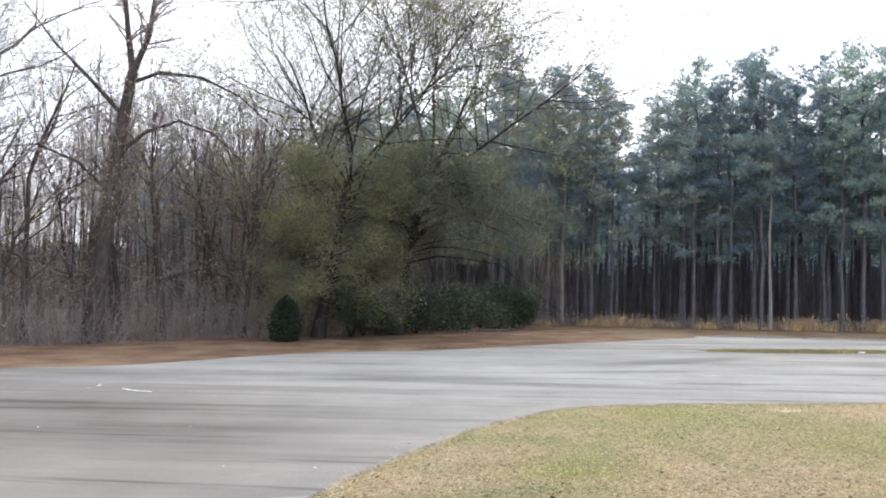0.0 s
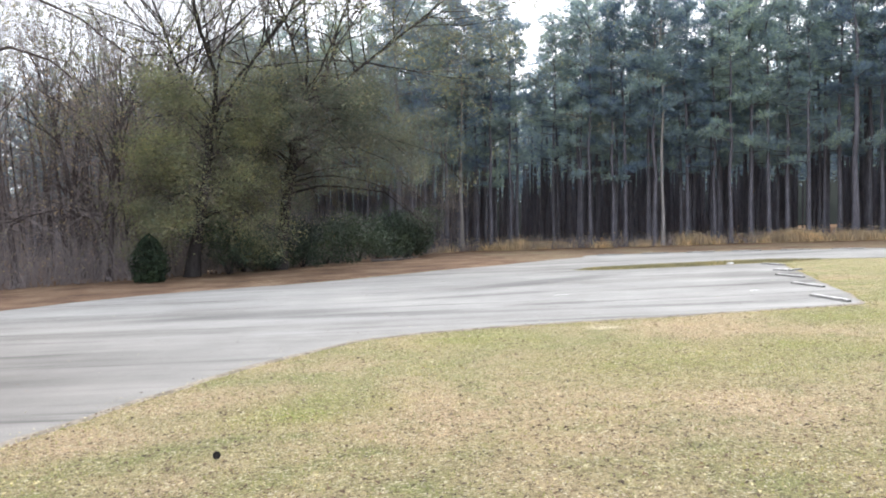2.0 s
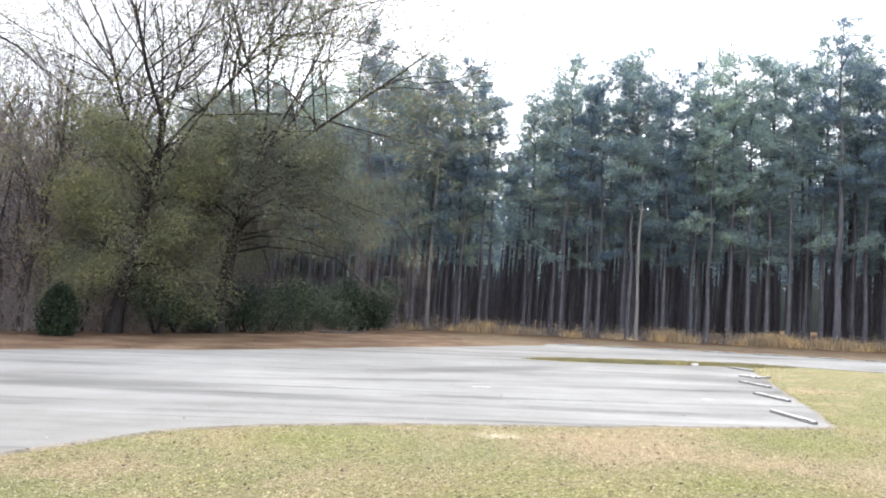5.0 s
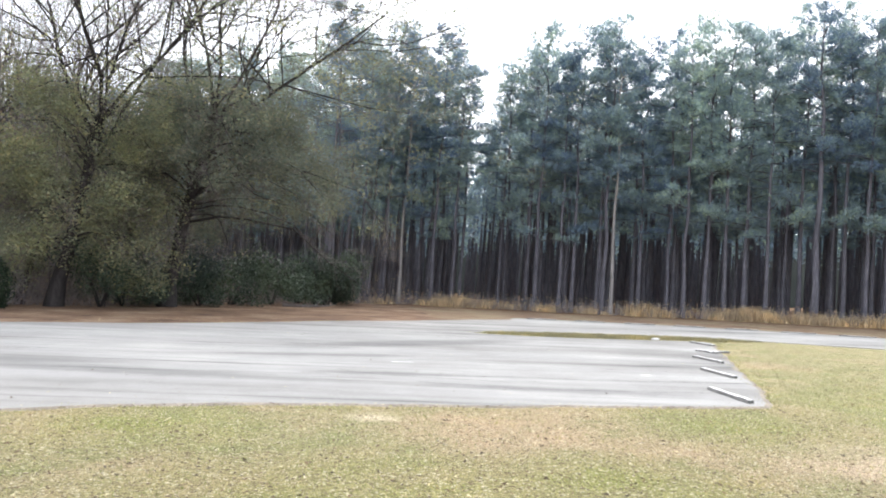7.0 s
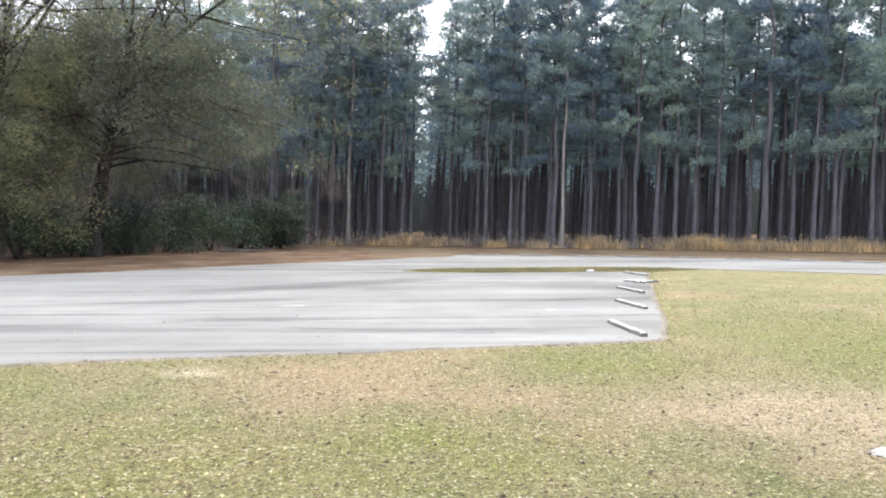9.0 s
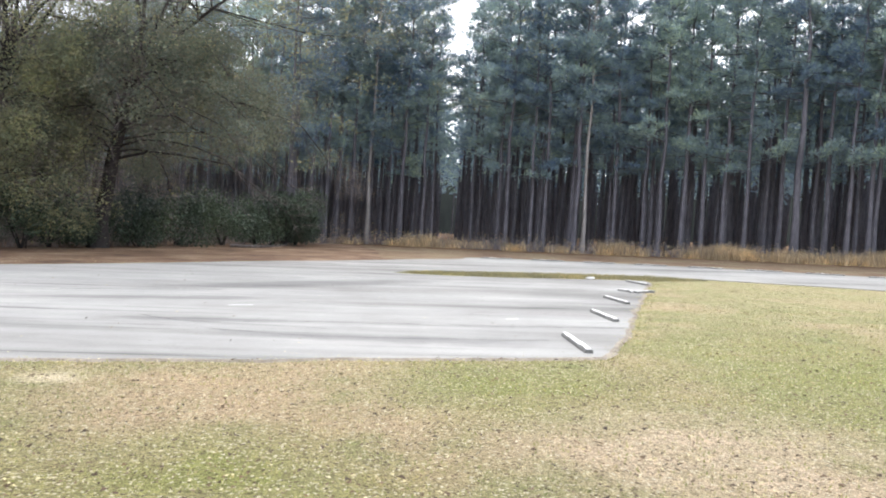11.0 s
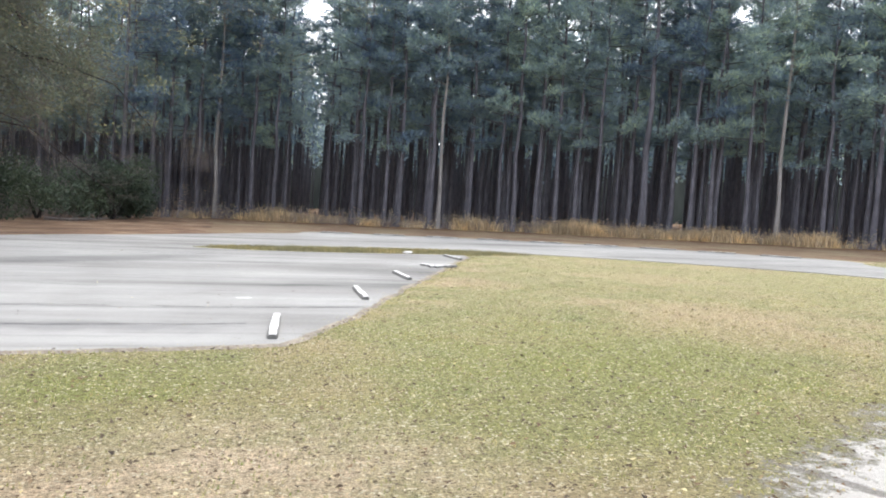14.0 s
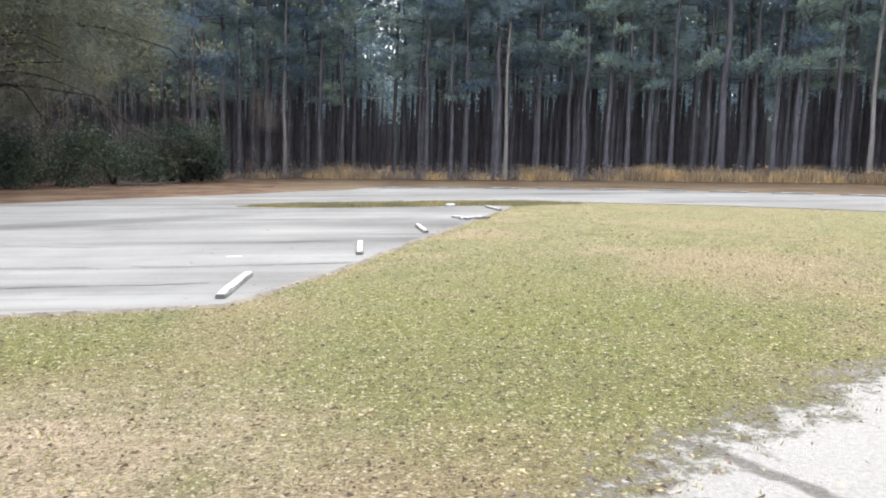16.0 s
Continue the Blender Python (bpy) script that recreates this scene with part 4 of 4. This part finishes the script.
# ---- undergrowth, tall grass, leaves ----
def brush():
    soup, leaves_soup = Soup(), Soup()
    for i in range(8200):
        x = rng.uniform(-85, -12)
        y = wood_front(x) + rng.uniform(-0.4, 1) + (26 * rng.random() ** 2.2 if i < 5200 else rng.uniform(8, 60))
        p = Vector((x, y, 0))
        for _ in range(2 if i < 5200 else 1):
            pts, _d = curved(rng, p, Vector((rng.gauss(0, 0.45), rng.gauss(0, 0.45), 1)), rng.uniform(0.8, 4.2) * (1 if i < 5200 else 1.5), 2, 0.26, 0.0)
            soup.tube(pts, [0.016, 0.011, 0.004], 3)
            for q in pts[1:]:
                soup.face(q, q + Vector((rng.gauss(0, 0.4), rng.gauss(0, 0.4), rng.uniform(0.1, 0.6))), q + Vector((0.012, 0.012, 0.01)))
                if rng.random() < 0.55:
                    leaf(leaves_soup, rng, q + rnd_dir(rng) * 0.2, rng.uniform(0.08, 0.2))
    for _ in range(1000):
        x = rng.uniform(-9, 66)
        p = Vector((x, wood_front(x) + rng.gauss(-0.3, 0.9), 0))
        for _ in range(3):
            pts, _d = curved(rng, p, Vector((rng.gauss(0, 0.5), rng.gauss(0, 0.5), 1)), rng.uniform(0.4, 1.5), 2, 0.25, 0.0)
            soup.tube(pts, [0.014, 0.01, 0.005], 3)
            for q in pts[1:]:
                leaf(leaves_soup, rng, q + rnd_dir(rng) * 0.15, rng.uniform(0.1, 0.22))
    u = tagged(new("undergrowth"), "tangled grey-brown leafless brush along the wood edge", "undergrowth", kind="stuff")
    part("stems", soup, TWIG, u)
    part("leaves", leaves_soup, BROWN_LEAF, u)


brush()


def blades(name, spots, mat, label, category, k, height, width, fan):
    soup = Soup()
    for x, y, s in spots:
        for _ in range(k):
            bx, by = x + rng.gauss(0, fan), y + rng.gauss(0, fan)
            h = height * s * rng.uniform(0.5, 1.15)
            a = rng.uniform(0, 6.283)
            wx, wy = math.cos(a) * width, math.sin(a) * width
            z = land(bx, by)
            tx, ty = rng.gauss(0, 0.3) * h, rng.gauss(0, 0.3) * h
            soup.face((bx - wx, by - wy, z), (bx + wx, by + wy, z), (bx + tx, by + ty, z + h))
    ob = part(name, soup, mat)
    return tagged(ob, label, category, kind="stuff")


tall = []
for _ in range(36):
    cx = rng.uniform(12, 48) if rng.random() < 0.85 else rng.uniform(-6, 12)
    size = rng.uniform(0.5, 1.1)
    for _ in range(rng.randrange(6, 20)):
        x = cx + rng.gauss(0, 0.6)
        tall.append((x, wood_front(x) + rng.gauss(-0.5, 0.7), size * rng.uniform(0.7, 1.15)))
for _ in range(60):
    x = rng.uniform(-9, 64)
    tall.append((x, wood_front(x) + rng.gauss(0.2, 1.0), rng.uniform(0.3, 0.7)))
for _ in range(70):
    tall.append((rng.uniform(-1.5, 6.5), rng.uniform(66, 74), rng.uniform(0.4, 0.85)))
blades("tall_grass", tall, STRAW_BLADE, "clumps of tall golden dry grass along the pines", "grass", 30, 1.15, 0.028, 0.25)

lawn_spots = []
for _ in range(30000):
    y = -8 + 29 * rng.random() ** 1.4
    x = rng.uniform(-16, 13 + max(0, y) * 0.5)
    if not inside((x, y), LOT) and not any(inside((x, y), s) for s in SAND_SPOTS):
        lawn_spots.append((x, y, 1.0))
for x, y in LOT_EDGE:
    if -14 < x < 10 and -2 < y < 36:
        for _ in range(14):
            lawn_spots.append((x + rng.gauss(0, 0.13), y + rng.gauss(0, 0.13), rng.uniform(0.7, 1.3)))
blades("lawn_grass", lawn_spots, LAWN_BLADE, "short mixed green and straw-coloured grass", "grass", 4, 0.032, 0.006, 0.12)


ISLAND = [(-0.3, 30.9), (1.2, 30.2), (3.2, 30.0), (6.9, 30.6), (9.2, 30.3), (12, 31.8), (10, 33.0), (7.4, 33.1), (4.4, 32.7), (1.1, 32.0)]
island_spots = []
while len(island_spots) < 3000:
    x, y = rng.uniform(-1, 12), rng.uniform(29.8, 33.4)
    if inside((x, y), ISLAND):
        island_spots.append((x, y, rng.uniform(0.6, 1.3)))
blades("island_grass", island_spots, ISLAND_BLADE, "rough brownish-green grass on the island", "grass", 6, 0.11, 0.012, 0.08)


def fallen(name, count, size, label, mat=None, z0=0.0):
    soup = Soup()
    n = 0
    while n < count:
        y = -9 + 42 * rng.random() ** 1.5
        x = rng.uniform(-17, 13 + max(0, y) * 0.7)
        n += 1
        if inside((x, y), LOT) and rng.random() < 0.985 or any(inside((x, y), s) for s in SAND_SPOTS) and rng.random() < 0.96:
            continue
        z = land(x, y) + 0.028 + z0
        a, s = rng.uniform(0, 6.283), size * rng.uniform(0.5, 1.3)
        c, d = math.cos(a), math.sin(a)
        t1, t2 = rng.uniform(-0.3, 0.6) * s, rng.uniform(-0.3, 0.6) * s
        soup.face((x - c * s, y - d * s, z), (x + d * s * 0.7, y - c * s * 0.7, z + t1), (x + c * s * 0.9 - d * s * 0.4, y + d * s * 0.9 + c * s * 0.4, z + t2))
    tagged(part(name, soup, mat or FALLEN), label, "leaves", kind="stuff")


fallen("fallen_leaves", 200000, 0.0205, "scattered dry leaves on the lawn")
fallen("curled_leaves", 40000, 0.03, "dark curled dead leaves among the lawn grass", CURLED, 0.004)


# ---- wheel stops and small things ----
def stop_mesh(seed, length=1.83):
    """A cast concrete wheel stop: sloping sides, chipped chamfered ends."""
    bm = bmesh.new()
    prof = [(-0.07, 0.0), (-0.07, 0.025), (-0.055, 0.058), (-0.045, 0.066), (0.045, 0.066), (0.055, 0.058), (0.07, 0.022), (0.07, 0.0)]
    rg = random.Random(seed)
    rings = []
    for i in range(9):
        s = i / 8
        end = 0.9 if i in (0, 8) else 1.0
        rings.append([bm.verts.new((x * end + rg.gauss(0, 0.003), (s - 0.5) * length, z * (end if z > 0.05 else 1) + (rg.gauss(0, 0.003) if z else 0))) for x, z in prof])
    for a, b in zip(rings, rings[1:]):
        for i in range(len(prof) - 1):
            bm.faces.new((a[i], a[i + 1], b[i + 1], b[i]))
    bm.faces.new(rings[0])
    bm.faces.new(rings[-1])
    bmesh.ops.recalc_face_normals(bm, faces=bm.faces)
    me = bpy.data.meshes.new("wheel_stop")
    bm.to_mesh(me)
    bm.free()
    me.materials.append(CONCRETE)
    me.materials.append(SHADED_CONCRETE)
    # only faces that point up stay pale; the rest carry painted shade
    for p in me.polygons:
        p.material_index = 0 if p.normal.z > 0.6 else 1
    return me


def place_stop(mesh, ax, ay, bx, by, z=0.02, label="weathered pale concrete wheel stop on the asphalt"):
    ob = new("wheel_stop", mesh)
    ob.matrix_basis = pose((ax + bx) / 2, (ay + by) / 2, z, 0, 0, math.degrees(math.atan2(by - ay, bx - ax)) - 90)
    return tagged(ob, label, "wheel stop", "wheel stops")


STOP = stop_mesh(1)
for a in [(2.79, 12.85, 2.79, 14.68), (4.28, 16.9, 4.22, 18.73), (5.6, 20.75, 5.48, 22.55), (8.3, 27.9, 8.1, 29.7)]:
    place_stop(STOP, *a)
HALF = stop_mesh(2, 0.95)
place_stop(HALF, 6.6, 25.2, 6.93, 24.35, label="broken half of a concrete wheel stop")
place_stop(HALF, 6.73, 24.45, 7.53, 24.85, label="broken half of a concrete wheel stop, knocked askew")
FAR_STOPS = [(5.1, 46.75, -0.17), (8.0, 46.23, -0.25), (10.91, 45.48, -0.25), (13.66, 44.59, -0.43), (16.34, 43.36, -0.52), (18.95, 41.88, -0.52), (21.4, 40.22, -0.6), (23.62, 38.33, -0.75), (25.76, 36.26, -0.79)]
for x, y, a in FAR_STOPS:
    c, s = math.cos(a) * 0.9, math.sin(a) * 0.9
    place_stop(STOP, x - c, y - s, x + c, y + s)


def crack(pts, width):
    """A tar-filled crack, a thin raised ribbon."""
    soup = Soup()
    line = smooth_line(pts, 0.15, 0.05, 30, False)
    for (x1, y1), (x2, y2) in zip(line, line[1:]):
        w = width * rng.uniform(0.5, 1.2)
        soup.face((x1, y1 - w, 0.025), (x2, y2 - w, 0.025), (x2, y2 + w, 0.025), (x1, y1 + w, 0.025))
    tagged(part("pavement_crack", soup, TAR), "dark crack across the pale asphalt", "crack", kind="structure")


crack([(0.79, 15.84), (0.99, 15.61), (2.29, 15.67), (3.67, 15.81), (4.27, 15.98)], 0.02)
crack([(1.22, 17.21), (1.42, 17.58), (1.53, 17.86), (2.12, 17.93)], 0.012)
crack([(-2.81, 15.22), (-1.78, 15.46), (-0.8, 15.65), (0.4, 15.57)], 0.014)
crack([(-4.9, 15.89), (-3.99, 15.23), (-2.71, 14.92), (-1.19, 14.66)], 0.016)
crack([(-2.58, 26.95), (0.15, 27.35), (3.3, 28.14)], 0.03)
crack([(-7.24, 22.49), (-5.07, 22.21), (-2.98, 23.36), (-0.35, 24.45)], 0.022)
crack([(-3.61, 18.42), (-2.21, 18.68), (-0.46, 18.17)], 0.016)
crack([(-3.19, 14.28), (-1.17, 13.76), (1.26, 13.9), (2.46, 14.05)], 0.018)
crack([(-8.29, 20.21), (-6.38, 20.89), (-4.58, 21.27)], 0.02)
crack([(-15.31, 10.91), (-13.58, 11.68), (-11.99, 11.81)], 0.014)
crack([(-18.44, 16.36), (-15.01, 17.31), (-11.88, 18.11)], 0.02)


def pine_cone():
    soup = Soup()
    rg = random.Random(9)
    for i in range(9):
        s = i / 8
        for j in range(9):
            a = j * 0.698 + i * 0.35
            r = 0.05 * math.sin(math.pi * (0.15 + 0.8 * s)) + 0.006
            c = Vector((math.cos(a), math.sin(a), 0))
            t = Vector((-math.sin(a), math.cos(a), 0)) * 0.014
            z = Vector((0, 0, 0.015 + s * 0.11))
            soup.face(c * r * 0.4 + z, c * r + t + z + Vector((0, 0, 0.012)), c * (r + 0.008) + z + Vector((0, 0, 0.004)), c * r - t + z + Vector((0, 0, 0.012)))
    ob = part("pine_cone", soup, DARK_BARK)
    ob.matrix_basis = pose(-9.6, 1.6, land(-9.6, 1.6) + 0.02, 70, 0, 30) @ Matrix.Diagonal((0.62, 0.62, 0.62, 1))
    tagged(ob, "dark brown pine cone lying on the lawn", "pine cone")


pine_cone()


MARKS = [[(-19.9, 11.9), (-19.3, 11.5), (-18.7, 11.3)], [(-20.9, 12.7), (-20.75, 12.1), (-20.9, 11.6)], [(-19.2, 5.6), (-18.3, 6.1)], [(2.05, 16.85), (2.55, 16.92)], [(-2.9, 12.62), (-2.55, 12.68)], [(-3.7, 17.85), (-3.0, 17.95)], [(1.9, 13.66), (2.25, 13.72)]]


def paint_mark(pts, width):
    soup = Soup()
    line = smooth_line(pts, 0.2, 0.04, 41, False)
    for (x1, y1), (x2, y2) in zip(line, line[1:]):
        w = width * rng.uniform(0.55, 1.1)
        soup.face((x1, y1 - w, 0.025), (x2, y2 - w, 0.025), (x2, y2 + w, 0.025), (x1, y1 + w, 0.025))
    tagged(part("paint_mark", soup, PAINT), "worn white paint mark on the asphalt", "road marking", kind="structure")


for pts in MARKS:
    paint_mark(pts, 0.05)


def rubble(x, y, z, size, label):
    """A broken lump of concrete."""
    bm = bmesh.new()
    bmesh.ops.create_icosphere(bm, subdivisions=2, radius=size)
    for v in bm.verts:
        k = 1 + 0.35 * noise.noise(v.co * (2.2 / size) + Vector((x, y, 0)))
        v.co = Vector((v.co.x * k * 1.7, v.co.y * k, max(-0.3 * size, v.co.z * k * 0.6)))
    me = bpy.data.meshes.new("concrete_lump")
    bm.to_mesh(me)
    bm.free()
    me.materials.append(CONCRETE)
    ob = new("concrete_lump", me)
    ob.location = (x, y, z + 0.25 * size)
    tagged(ob, label, "rubble")


rubble(6.9, 30.5, 0.02, 0.11, "pale lump of broken concrete at the island rim")


def fallen_limb(x, y, turn, length, seed):
    rg = random.Random(seed)
    soup = Soup()
    pts, _ = curved(rg, Vector((0, 0, 0.12)), Vector((1, 0, 0.02)), length, 5, 0.08, 0.0)
    soup.tube(pts, [0.13, 0.12, 0.10, 0.08, 0.06, 0.03], 6, True)
    for i in range(4):
        q = pts[1 + i]
        tp, _ = curved(rg, q, Vector((0.6, rg.uniform(-1, 1), rg.uniform(0.1, 0.9))), length * 0.28, 2, 0.2, 0)
        soup.tube(tp, [0.04, 0.025, 0.008], 4)
    ob = part("fallen_limb", soup, GREY_BARK)
    ob.matrix_basis = pose(x, y, 0.0, 0, 0, turn)
    tagged(ob, "fallen grey tree limb lying in the leaf litter", "branch")


fallen_limb(-11.8, 51.8, 8, 3.6, 51)
